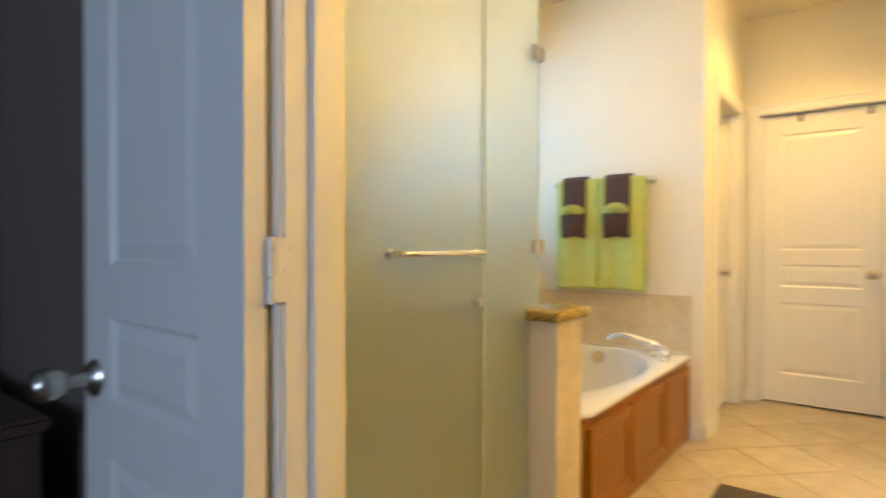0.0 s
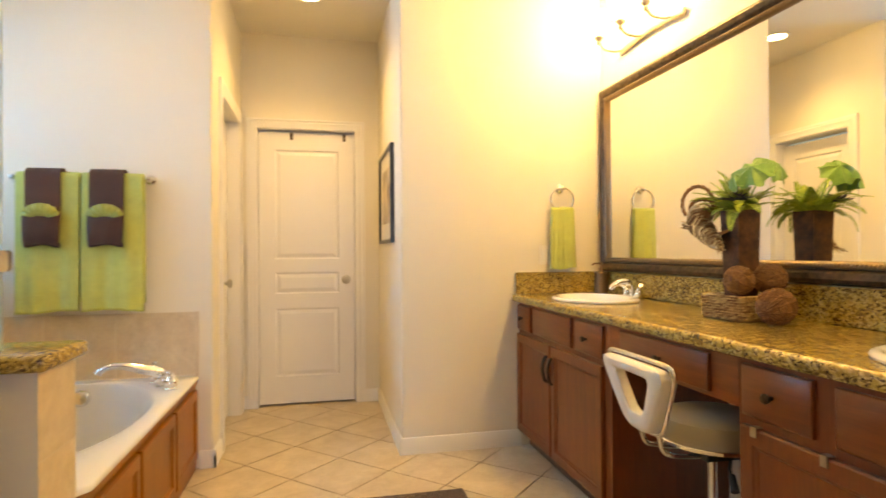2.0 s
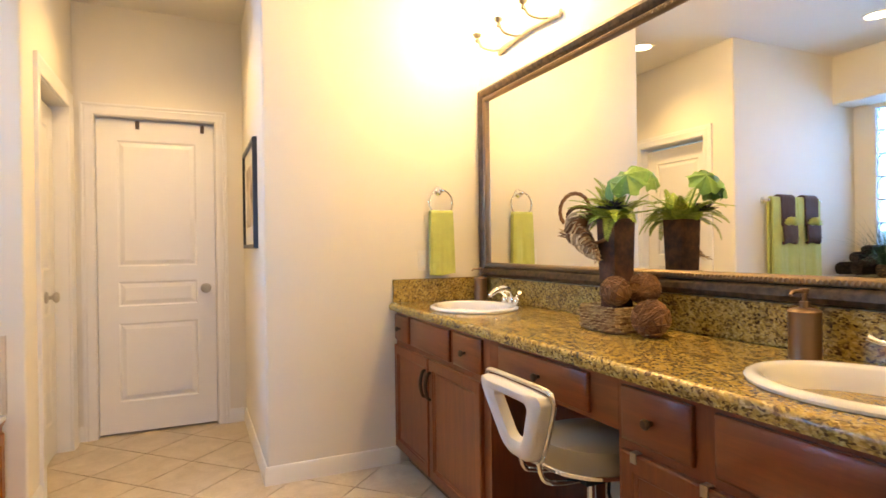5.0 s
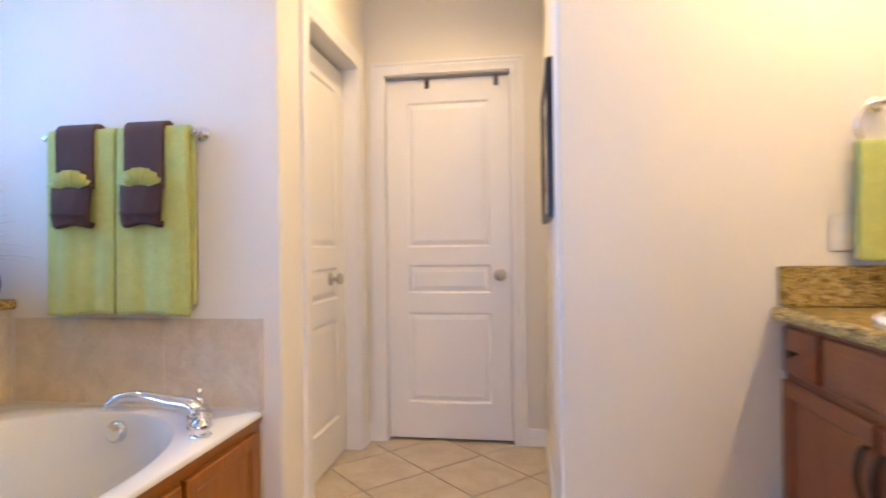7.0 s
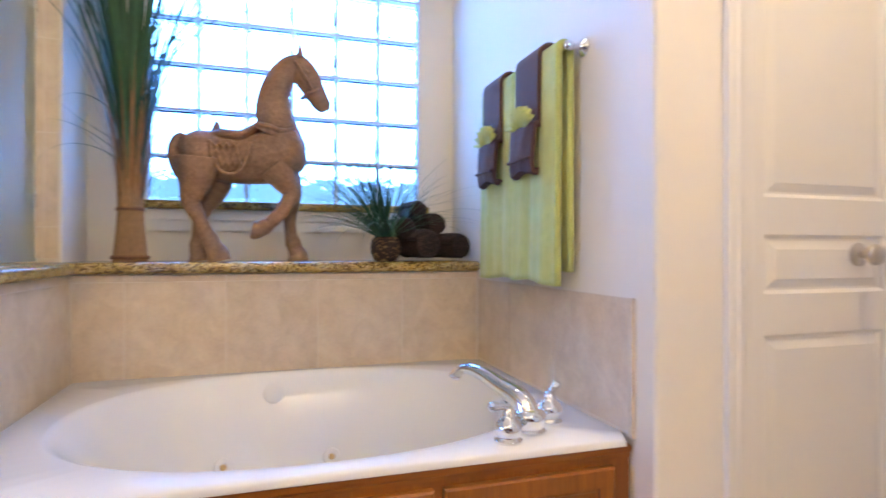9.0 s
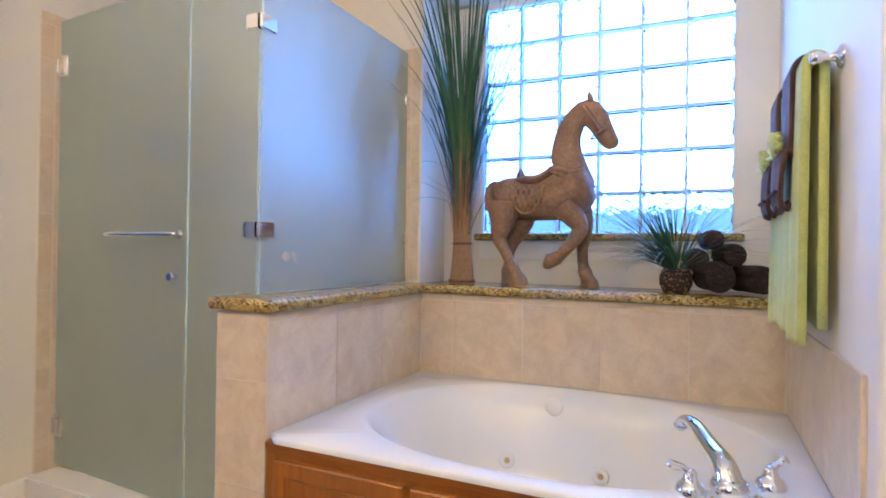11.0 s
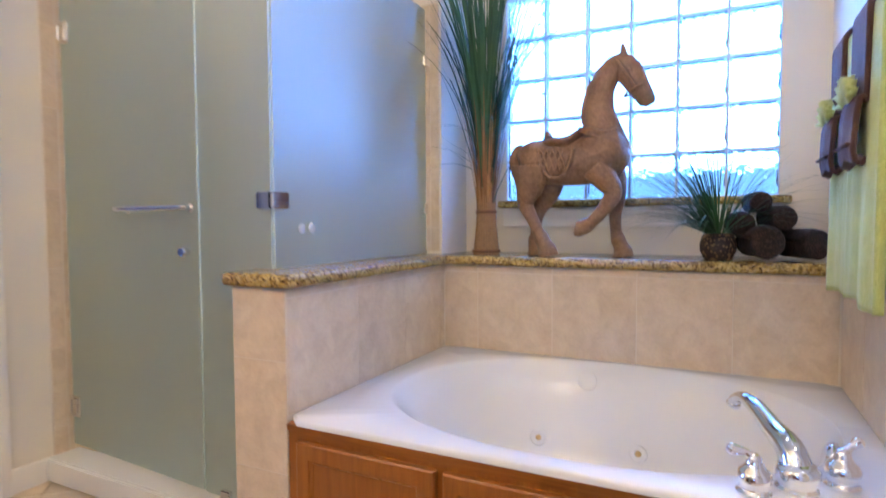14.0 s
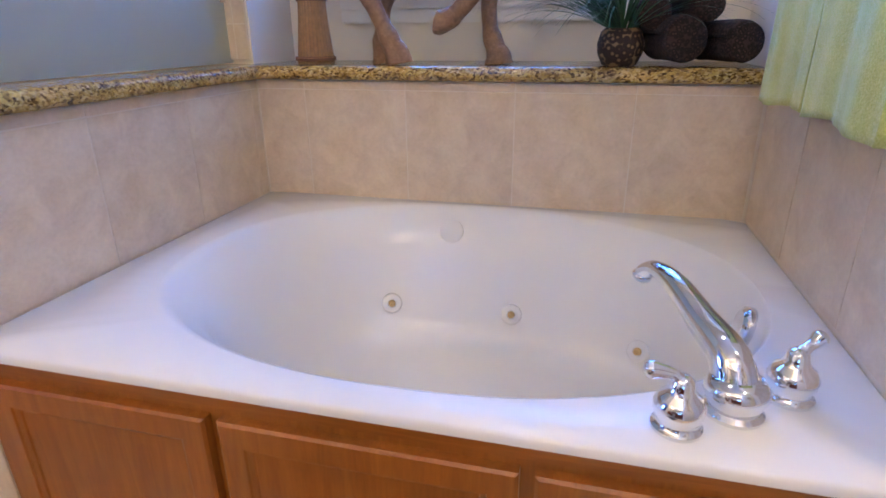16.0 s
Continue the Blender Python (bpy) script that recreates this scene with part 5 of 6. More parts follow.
def woven_box():
    t = thing("wicker_box", (1.62, 4.13, CT), "rectangular woven wicker tray box on the counter", "basket")
    x0, x1, y0, y1, h = 1.580, 1.722, 4.085, 4.275, 0.088
    bm = bmesh.new()
    rows = 9
    for k in range(rows):
        z = CT + 0.008 + k * (h - 0.012) / (rows - 1)
        for (xa, ya), (xb, yb) in (((x0, y0), (x1, y0)), ((x1, y0), (x1, y1)), ((x1, y1), (x0, y1)), ((x0, y1), (x0, y0))):
            n = 16
            nx, ny = (yb - ya), -(xb - xa)
            ln = math.hypot(nx, ny)
            pts = [(xa + (xb - xa) * i / n + nx / ln * 0.005 * (1 if (i + k) % 2 else -1), ya + (yb - ya) * i / n + ny / ln * 0.005 * (1 if (i + k) % 2 else -1), z) for i in range(n + 1)]
            bm_tube(bm, pts, 0.0062, 5)
    part("weave", bm, M_WICKER, t, "", True)
    part("floor", box(x0, x1, y0, y1, CT + 0.001, CT + 0.05), M_TWIG, t)
    return t


woven_box()


def twig_ball(p, r, seed):
    rnd = random.Random(seed)
    ball = thing("twig_ball", (p[0], p[1], p[2] - r), "brown twig decorative ball on the counter arrangement", "decorative ball", "twig balls")
    bm = bmesh.new()
    bmesh.ops.create_icosphere(bm, subdivisions=3, radius=r * 0.93, matrix=Matrix.Translation(p))
    part("core", bm, M_TWIG, ball, "", True)
    bm = bmesh.new()
    for k in range(30):
        ax = Vector((rnd.gauss(0, 1), rnd.gauss(0, 1), rnd.gauss(0, 1))).normalized()
        u = ax.orthogonal().normalized()
        w = ax.cross(u)
        o = rnd.uniform(-0.5, 0.5)
        rr = math.sqrt(1 - o * o)
        pts = [Vector(p) + (ax * o + (u * math.cos(a) + w * math.sin(a)) * rr) * r * (0.97 + 0.02 * math.sin(3 * a + k)) for a in [2 * math.pi * i / 22 for i in range(23)]]
        bm_tube(bm, pts, r * 0.045, 5, cap=False)
    tagged(part("twig", bm, M_TWIG, ball, "fine twigs wound round the ball", True), kind="stuff")


twig_ball((1.604, 4.115, CT + 0.094 + 0.05), 0.052, 1)
twig_ball((1.702, 4.083, CT + 0.094 + 0.056), 0.056, 2)
twig_ball((1.632, 3.980, CT + 0.063), 0.062, 3)


def blade(bm, base, d, length, width, droop, up=1.0, n=7, curl=0.0):
    """One grass blade: a folded strip that bends over."""
    d = Vector((d[0], d[1], 0)).normalized()
    s = Vector((-d.y, d.x, 0))
    prev = None
    p = Vector(base)
    ang = up
    for i in range(n + 1):
        t = i / n
        w = width * (1 - t) ** 0.6 * (0.6 + 0.4 * min(1, t * 4)) * 0.5
        if i == n:
            w = width * 0.03
        a, m, b = p - s * w, p + Vector((0, 0, -w * 0.35)), p + s * w
        cur = [bm.verts.new(a), bm.verts.new(m), bm.verts.new(b)]
        if prev:
            bm.faces.new((prev[0], prev[1], cur[1], cur[0]))
            bm.faces.new((prev[1], prev[2], cur[2], cur[1]))
        prev = cur
        step = length / n
        p = p + (d * math.cos(ang) + Vector((0, 0, 1)) * math.sin(ang) + s * curl * t) * step
        ang -= droop / n * (0.4 + 1.2 * t)


def fern_arrangement():
    t = thing("fern_arrangement", (1.66, 4.2, CT + 0.05), "artificial ferns and leaves in a tall rusty metal vase", "plant")
    bm = bmesh.new()
    cx, cy, z0, z1, w0, w1 = 1.672, 4.187, CT + 0.0505, 1.285, 0.038, 0.047
    lo = [bm.verts.new((cx + sx * w0, cy + sy * w0, z0)) for sx, sy in ((-1, -1), (1, -1), (1, 1), (-1, 1))]
    hi = [bm.verts.new((cx + sx * w1, cy + sy * w1, z1)) for sx, sy in ((-1, -1), (1, -1), (1, 1), (-1, 1))]
    hj = [bm.verts.new((cx + sx * (w1 - 0.004), cy + sy * (w1 - 0.004), z1)) for sx, sy in ((-1, -1), (1, -1), (1, 1), (-1, 1))]
    lj = [bm.verts.new((cx + sx * (w1 - 0.006), cy + sy * (w1 - 0.006), z1 - 0.04)) for sx, sy in ((-1, -1), (1, -1), (1, 1), (-1, 1))]
    for a, b in ((lo, hi), (hi, hj), (hj, lj)):
        for i in range(4):
            bm.faces.new((a[i], a[(i + 1) % 4], b[(i + 1) % 4], b[i]))
    bm.faces.new(lo)
    bm.faces.new(lj)
    for sy in (-0.03, 0.03):
        bm_lathe(bm, [(0.006, 0), (0.005, 0.004), (0.0, 0.005)], (cx - w1 + 0.004, cy + sy, z1 - 0.06), (-1, 0, 0), 10)
    part("vase", bm, M_RUST, t, "", 30)
    rnd = random.Random(12)
    bm = bmesh.new()

    def frond(base, az, elev, length, droop):
        d = Vector((math.cos(az), math.sin(az), 0))
        s = Vector((-d.y, d.x, 0))
        p, ang, n = Vector(base), elev, 20
        for i in range(n):
            t = i / n
            dirv = d * math.cos(ang) + Vector((0, 0, 1)) * math.sin(ang)
            nrm = s.cross(dirv)
            ll = 0.044 * min(1, 0.35 + t * 4) * (1 - t) ** 0.75 + 0.003
            for sg in (-1, 1):
                q = p + dirv * (length / n) * 0.5 * (sg > 0)
                tip = q + (s * sg * 0.9 + dirv * 0.5 - nrm * 0.15) * ll
                mid = (q + tip) / 2 + nrm * 0.003
                w = dirv * 0.0046
                bm.faces.new([bm.verts.new(x) for x in (q - w * 0.6, mid - w, tip, mid + w, q + w * 0.6)])
            p = p + dirv * length / n
            ang -= droop / n
        return p
    top3 = Vector((cx, cy, z1))
    for k in range(64):
        az = rnd.uniform(0, 6.283)
        if math.cos(az) > 0.75:
            az += 1.6
        frond(top3 + Vector((rnd.uniform(-0.03, 0.03), rnd.uniform(-0.03, 0.03), -0.015)), az, rnd.uniform(0.5, 1.4), rnd.uniform(0.11, 0.205), rnd.uniform(0.5, 2.1))
    tagged(part("fern_foliage", bm, M_FERN, t, "feathery green fern fronds"), kind="stuff")
    # broad scalloped leaves
    for c, nv, r in ((Vector((1.615, 4.065, 1.425)), Vector((-0.62, -0.45, 0.62)), 0.064), (Vector((1.70, 4.045, 1.435)), Vector((0.2, -0.75, 0.62)), 0.058), (Vector((1.59, 4.115, 1.405)), Vector((-0.7, 0.1, 0.6)), 0.044)):
        bm = bmesh.new()
        nrm = nv.normalized()
        f = (Vector((0, -0.6, -0.3)) - nrm * nrm.dot(Vector((0, -0.6, -0.3)))).normalized()
        s = nrm.cross(f)
        cv = bm.verts.new(c + nrm * 0.004)
        rim, midr = [], []
        for i in range(32):
            a = 2 * math.pi * i / 32
            rr = r * (0.92 + 0.22 * abs(math.sin(a * 3.5)) + 0.04 * math.sin(a * 16) - 0.3 * max(0, math.cos(a + math.pi)) ** 6)
            for lst, kk in ((rim, 1.0), (midr, 0.55)):
                v = c + (f * math.cos(a) + s * math.sin(a)) * rr * kk + nrm * (-0.030 * kk * kk + 0.010 * math.sin(a * 7) * kk)
                lst.append(bm.verts.new(v))
        for i in range(32):
            j = (i + 1) % 32
            bm.faces.new((cv, midr[i], midr[j]))
            bm.faces.new((midr[i], rim[i], rim[j], midr[j]))
        bm_tube(bm, curve_pts([top3 + Vector((0, 0, -0.03)), (top3 + c) / 2 + Vector((0, 0, 0.02)), c - f * 0.02 - nrm * 0.004], 5), 0.003, 6)
        part("leaf", bm, M_BROADL, t, "broad scalloped green leaf", True)
    bm = bmesh.new()
    sc = top3 + Vector((-0.055, -0.045, 0.03))
    for ringk, (n, el, ln) in enumerate(((12, 0.2, 0.062), (9, 0.6, 0.052), (6, 1.0, 0.04))):
        for i in range(n):
            az = 2 * math.pi * (i + 0.5 * ringk) / n
            d = Vector((math.cos(az) * math.cos(el), math.sin(az) * math.cos(el), math.sin(el)))
            bm_tube(bm, [sc, sc + d * ln * 0.55, sc + d * ln], [0.005, 0.009, 0.001], 6, flat=0.5)
    part("succulent", bm, M_SUCC, t, "dusky purple succulent", True)


fern_arrangement()


def horn_basket():
    t = thing("twig_basket", (1.6, 4.26, CT), "banded twig horn basket with looped handles behind the vase", "basket")
    rnd = random.Random(4)
    axis = curve_pts([(1.585, 4.185, 1.150), (1.588, 4.225, 1.175), (1.590, 4.268, 1.208), (1.590, 4.305, 1.245), (1.600, 4.305, 1.290)], 7)
    n = len(axis) - 1

    def radius(i):
        return 0.011 + 0.030 * math.sin(math.pi * 0.5 * min(1, i / n * 1.25))
    core = bm_tube(bmesh.new(), axis, [radius(i) * 0.86 for i in range(n + 1)], 14)
    part("lining", core, M_TWIG, t, "dark inner weave", True)
    for i in range(0, n, 2):
        bm = bmesh.new()
        p = (axis[i] + axis[min(i + 1, n)]) / 2
        tg = (axis[min(i + 1, n)] - axis[max(i - 1, 0)] + Vector((0, 0.012, -0.004))).normalized()
        u = tg.orthogonal().normalized()
        w = tg.cross(u)
        for q in range(6):
            a0 = 2 * math.pi * q / 6 + i * 0.4
            arc = [a0 + 1.02 * k / 5 for k in range(6)]
            r = radius(i) * rnd.uniform(0.98, 1.10)
            pts = [p + tg * (0.004 * math.sin(k * 0.9 + q)) + (u * math.cos(a) + w * math.sin(a)) * r for k, a in enumerate(arc)]
            bm_tube(bm, pts, [(0.0035, 0.0078)] * 6, 6)
        part("band", bm, M_HORN, t, "pale and brown woven band", True)
    bm = bmesh.new()
    for k in range(9):
        b = axis[1] + Vector((rnd.uniform(-0.01, 0.01), rnd.uniform(-0.01, 0.01), 0))
        bm_tube(bm, [b, b + Vector((-0.008, -0.014, -0.012)), b + Vector((rnd.uniform(-0.03, 0.0), -0.03, rnd.uniform(-0.03, 0.004)))], [0.004, 0.003, 0.001], 5)
    for k in range(7):
        b = Vector((1.580, 4.335, 1.232)) + Vector((0, 0, rnd.uniform(-0.012, 0.012)))
        bm_tube(bm, [b, b + Vector((-0.012, 0.022, 0.004)), b + Vector((-0.024, rnd.uniform(0.03, 0.045), rnd.uniform(0.0, 0.014)))], [0.005, 0.004, 0.001], 5)
    part("twig_tips", bm, M_HORN, t, "frayed pale twig ends", True)
    part("stem", bm_tube(bmesh.new(), [(1.622, 4.174, 1.215), (1.612, 4.200, 1.205), (1.592, 4.236, 1.190)], 0.006, 6), M_TWIG, t, "", True)
    for c, r, squash in (((1.590, 4.315, 1.320), 0.058, 1.15), ((1.600, 4.300, 1.302), 0.047, 0.72)):
        pts = [Vector((c[0] - 0.55 * r * math.cos(a), c[1] + 0.83 * r * math.cos(a), c[2] + r * squash * math.sin(a))) for a in [math.pi * (-0.22 + 1.44 * i / 26) for i in range(27)]]
        bm = bmesh.new()
        for ph in (0, 2.1, 4.2):
            bm_tube(bm, [p + Vector((0.004 * math.cos(i * 0.9 + ph), 0, 0.004 * math.sin(i * 0.9 + ph))) for i, p in enumerate(pts)], 0.0042, 6)
        part("handle", bm, M_TWIG, t, "braided loop handle", True)


horn_basket()

# ---- picture in the passage ----
pic = thing("picture", (XR, 6.15, 1.5), "framed print with pale mat in a thin black frame", "picture")
bm = bmesh.new()
prev = None
for d, h in ((0, 0), (0, 0.022), (0.003, 0.025), (0.020, 0.025), (0.024, 0.020), (0.024, 0.010)):
    cur = [bm.verts.new((XR - h, y, z)) for y, z in ((5.81 + d, 1.20 + d), (6.49 - d, 1.20 + d), (6.49 - d, 1.812 - d), (5.81 + d, 1.812 - d))]
    if prev:
        for k in range(4):
            bm.faces.new((prev[k], prev[(k + 1) % 4], cur[(k + 1) % 4], cur[k]))
    prev = cur
part("frame", bm, M_FRAMEB, pic, "", 30)
part("mat", box(XR - 0.010, XR - 0.002, 5.83, 6.47, 1.22, 1.79), M_MAT, pic)
part("print", box(XR - 0.0115, XR - 0.0095, 5.94, 6.36, 1.33, 1.69), M_ART, pic)

# ---- rug ----
bm = bmesh.new()
NX, NY = 60, 40
vs = [[bm.verts.new((-0.2 + 1.02 * i / NX, 4.36 + 0.66 * j / NY, 0.0125 + 0.0015 * math.sin(i * 2.1) * math.cos(j * 1.7) - (0.007 if i in (0, NX) or j in (0, NY) else 0))) for j in range(NY + 1)] for i in range(NX + 1)]
for i in range(NX):
    for j in range(NY):
        bm.faces.new((vs[i][j], vs[i + 1][j], vs[i + 1][j + 1], vs[i][j + 1]))
e = [x for x in bm.edges if x.is_boundary]
g = bmesh.ops.extrude_edge_only(bm, edges=e)
for v in g["geom"]:
    if isinstance(v, bmesh.types.BMVert):
        v.co.z = 0.0005
M_RUG = cloth("brown_bath_rug", (0.040, 0.017, 0.008), (0.075, 0.036, 0.018), 300, 0.9)
tagged(part("bath_rug", bm, M_RUG), "dark brown bath rug on the tiled floor", "rug")

# ---- horse ----


def horse():
    k, kz = 0.00098, 0.00098

    def Q(cx, cy, lat=0.0):
        return Vector((-1.60 + lat, 4.862 + (cx - 520) * k, LT + 0.002 + (948 - cy) * kz))
    bm = bmesh.new()

    def tube(pts, lat=None, wide=0.9, seg=20):
        base = [Q(p[0], p[1], p[3] if len(p) > 3 else 0.0) for p in pts]
        fine = curve_pts(base, 4)
        rr = []
        for i in range(len(fine)):
            t = min(i / 4, len(pts) - 1.0001)
            a = int(t)
            r = pts[a][2] + (pts[min(a + 1, len(pts) - 1)][2] - pts[a][2]) * (t - a)
            rr.append((r * k * wide, r * kz))
        bm_tube(bm, fine, rr, seg, side=(1, 0, 0))
    tube([(92, 545, 45), (112, 540, 80), (150, 540, 98), (230, 545, 96), (320, 552, 94), (410, 535, 106), (480, 510, 104), (525, 500, 80), (545, 495, 40)], wide=0.88)
    tube([(455, 500, 100), (440, 420, 80), (430, 345, 62), (434, 280, 54), (455, 215, 51), (490, 170, 50), (525, 150, 40)], wide=0.62)
    tube([(500, 150, 34), (528, 165, 48), (553, 205, 55), (578, 250, 46), (602, 292, 40), (620, 320, 34), (628, 336, 18)], wide=0.72)
    for lat in (0.020, -0.020):
        tube([(528, 128, 14, lat), (524, 105, 12, lat), (524, 80, 3, lat * 1.2)], wide=0.8, seg=10)
    # crest of the mane
    tube([(372, 392, 16), (372, 330, 18), (392, 255, 18), (430, 185, 18), (480, 140, 16), (520, 122, 12)], wide=0.8)
    # legs
    n, f = 0.042, -0.042
    tube([(465, 560, 62, f), (492, 640, 46, f), (500, 700, 32, f), (490, 770, 25, f), (494, 840, 23, f), (502, 872, 31, f), (512, 900, 30, f), (522, 925, 40, f), (524, 948, 44, f)], wide=0.95)
    tube([(425, 580, 62, n), (465, 630, 50, n), (494, 675, 38, n), (482, 715, 33, n), (445, 765, 27, n), (412, 800, 25, n), (396, 812, 31, n), (375, 824, 31, n), (356, 828, 36, n), (344, 826, 33, n)], wide=0.9)
    tube([(150, 560, 92, n), (145, 640, 66, n), (130, 695, 44, n), (128, 730, 34, n), (155, 785, 26, n), (182, 840, 25, n), (194, 865, 33, n), (206, 890, 31, n), (222, 918, 40, n), (228, 946, 45, n)], wide=0.82)
    tube([(205, 580, 84, f), (205, 650, 60, f), (185, 705, 42, f), (165, 740, 34, f), (150, 790, 26, f), (146, 850, 25, f), (144, 878, 33, f), (145, 905, 33, f), (150, 930, 40, f), (152, 947, 44, f)], wide=0.82)
    tube([(100, 470, 20), (72, 490, 24), (62, 535, 26), (72, 590, 24), (96, 650, 12), (108, 680, 4)], wide=0.9, seg=12)
    # saddle, cloth, straps
    tube([(205, 462, 20), (213, 436, 18), (212, 418, 13), (206, 410, 6)], wide=1.9, seg=14)
    tube([(190, 462, 14), (240, 462, 26), (300, 462, 26), (345, 430, 18), (365, 408, 12)], wide=3.0, seg=18)
    for lat in (0.074, -0.074):
        tube([(245, 490, 30, lat * 0.9), (252, 540, 58, lat), (262, 580, 44, lat), (268, 605, 14, lat * 0.95)], wide=0.22, seg=18)
    for lat in (0.064, -0.064):
        tube([(350, 420, 9, lat * 0.55), (420, 452, 9, lat), (490, 490, 9, lat * 1.05), (548, 498, 9, lat * 0.3)], seg=8)
        tube([(505, 150, 6, lat * 0.55), (545, 215, 6, lat * 0.68), (575, 262, 6, lat * 0.55)], seg=8)
        tube([(553, 190, 9, lat * 0.57), (556, 188, 5, lat * 0.6)], seg=8)
    tube([(352, 412, 14), (400, 425, 20), (455, 440, 20), (508, 420, 12)], wide=3.6, seg=16)
    for lat in (0.0835, -0.0835):
        for i in range(4):
            tube([(206 + 24 * i, 500, 3, lat), (226 + 24 * i, 545, 3, lat * 1.03), (238 + 24 * i, 590, 3, lat)], seg=6)
            tube([(300 - 24 * i, 500, 3, lat), (280 - 24 * i, 545, 3, lat * 1.03), (262 - 24 * i, 590, 3, lat)], seg=6)
        tube([(196, 492, 6, lat * 0.97), (206, 560, 6, lat * 1.02), (240, 612, 6, lat), (292, 612, 6, lat), (326, 560, 6, lat * 1.02), (340, 492, 6, lat * 0.97)], seg=8)
    ringp = [(570 + 40 * math.cos(a), 268 - 22 * math.cos(a) + 0 * a, 6, 0.036 * math.sin(a)) for a in [2 * math.pi * i / 12 for i in range(13)]]
    tube(ringp, seg=8, wide=1.0)
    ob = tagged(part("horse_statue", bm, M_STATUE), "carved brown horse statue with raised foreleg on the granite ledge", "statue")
    rm = ob.modifiers.new("fuse", "REMESH")
    rm.mode, rm.voxel_size, rm.use_smooth_shade = "VOXEL", 0.003, True
    sm = ob.modifiers.new("soften", "SMOOTH")
    sm.factor, sm.iterations = 0.5, 1


horse()

# ---- tall grass in a cane bundle ----


def tall_grass():
    t = thing("tall_grass_plant", (-1.60, 4.275, LT), "tall artificial grass in a tied bundle of cane on the ledge", "plant")
    rnd = random.Random(31)
    cx, cy, z0 = -1.64, 4.262, LT
    for k in range(26):
        a = 2 * math.pi * k / 26
        r0, r1 = 0.053, 0.040
        bm = bm_tube(bmesh.new(), [(cx + r0 * math.cos(a), cy + r0 * math.sin(a), z0), (cx + r1 * math.cos(a), cy + r1 * math.sin(a), z0 + 0.14), (cx + r1 * 0.94 * math.cos(a), cy + r1 * 0.94 * math.sin(a), z0 + 0.20), (cx + (r1 + 0.004) * math.cos(a), cy + (r1 + 0.004) * math.sin(a), z0 + 0.30 + rnd.uniform(0, 0.16))], [0.0072, 0.0066, 0.0062, 0.003], 7)
        part("cane", bm, M_CANE, t, "", True)
    part("core", bm_lathe(bmesh.new(), [(0.05, 0), (0.036, 0.20), (0.03, 0.28)], (cx, cy, z0 + 0.001), (0, 0, 1), 16), M_DRY, t)
    for zz in (0.012, 0.19):
        rr = 0.063 if zz < 0.1 else 0.046
        bm = bmesh.new()
        for q in range(3):
            bm_tube(bm, [(cx + rr * math.cos(a), cy + rr * math.sin(a), z0 + zz + 0.004 * q) for a in [2 * math.pi * i / 30 for i in range(31)]], 0.003, 6, cap=False)
        part("tie", bm, M_TWIG, t, "brown tie", True)
    bm = bmesh.new()
    for k in range(70):
        a = rnd.uniform(0, 6.283)
        blade(bm, (cx + 0.03 * math.cos(a), cy + 0.03 * math.sin(a), z0 + 0.16), (math.cos(a) * (0.75 if math.cos(a) < 0 else 1), math.sin(a)), rnd.uniform(0.30, 0.62), 0.009, rnd.uniform(0.05, 0.25), rnd.uniform(1.40, 1.54), 8)
    tagged(part("dry_reed", bm, M_DRY, t, "reddish dry reed stalks"), kind="stuff")
    bm = bmesh.new()
    for k in range(150):
        a = rnd.uniform(0, 6.283)
        d = (math.cos(a) * (0.45 if math.cos(a) < 0 else 1), math.sin(a))
        wild = rnd.random() < 0.22
        blade(bm, (cx + 0.03 * math.cos(a), cy + 0.03 * math.sin(a), z0 + rnd.uniform(0.26, 0.50)), d, rnd.uniform(0.55, 1.30), rnd.uniform(0.012, 0.020), rnd.uniform(0.5, 1.3) if wild else rnd.uniform(0.08, 0.40), rnd.uniform(1.32, 1.53), 12, rnd.uniform(-0.12, 0.12))
    for az, el, ln, dr, zz in ((-1.0, 0.75, 0.30, 0.9, 0.36), (2.2, 1.0, 0.40, 2.4, 0.42), (0.5, 0.85, 0.36, 2.6, 0.5), (-0.7, 0.95, 0.34, 2.2, 0.46), (1.5, 1.2, 1.15, 1.3, 0.55), (1.7, 1.25, 1.2, 1.1, 0.5), (1.35, 1.3, 1.25, 1.2, 0.6), (-1.2, 1.2, 1.1, 0.9, 0.5), (-1.35, 0.95, 0.30, 0.5, 0.30), (-1.0, 0.7, 0.38, 2.6, 0.34), (-1.2, 0.45, 0.26, -0.3, 0.42), (1.2, 1.25, 0.40, 0.7, 0.12), (1.25, 1.22, 0.95, 1.5, 0.5), (1.45, 1.32, 0.98, 1.9, 0.45), (1.1, 1.15, 0.80, 1.7, 0.48), (-1.15, 1.35, 0.7, 0.5, 0.3)):
        blade(bm, (cx, cy, z0 + zz), (math.cos(az), math.sin(az)), ln, 0.010, dr, el, 12)
    tagged(part("foliage", bm, M_BLADE, t, "long dark green grass blades"), kind="stuff")


tall_grass()

# ---- rolled towels with small grass ----


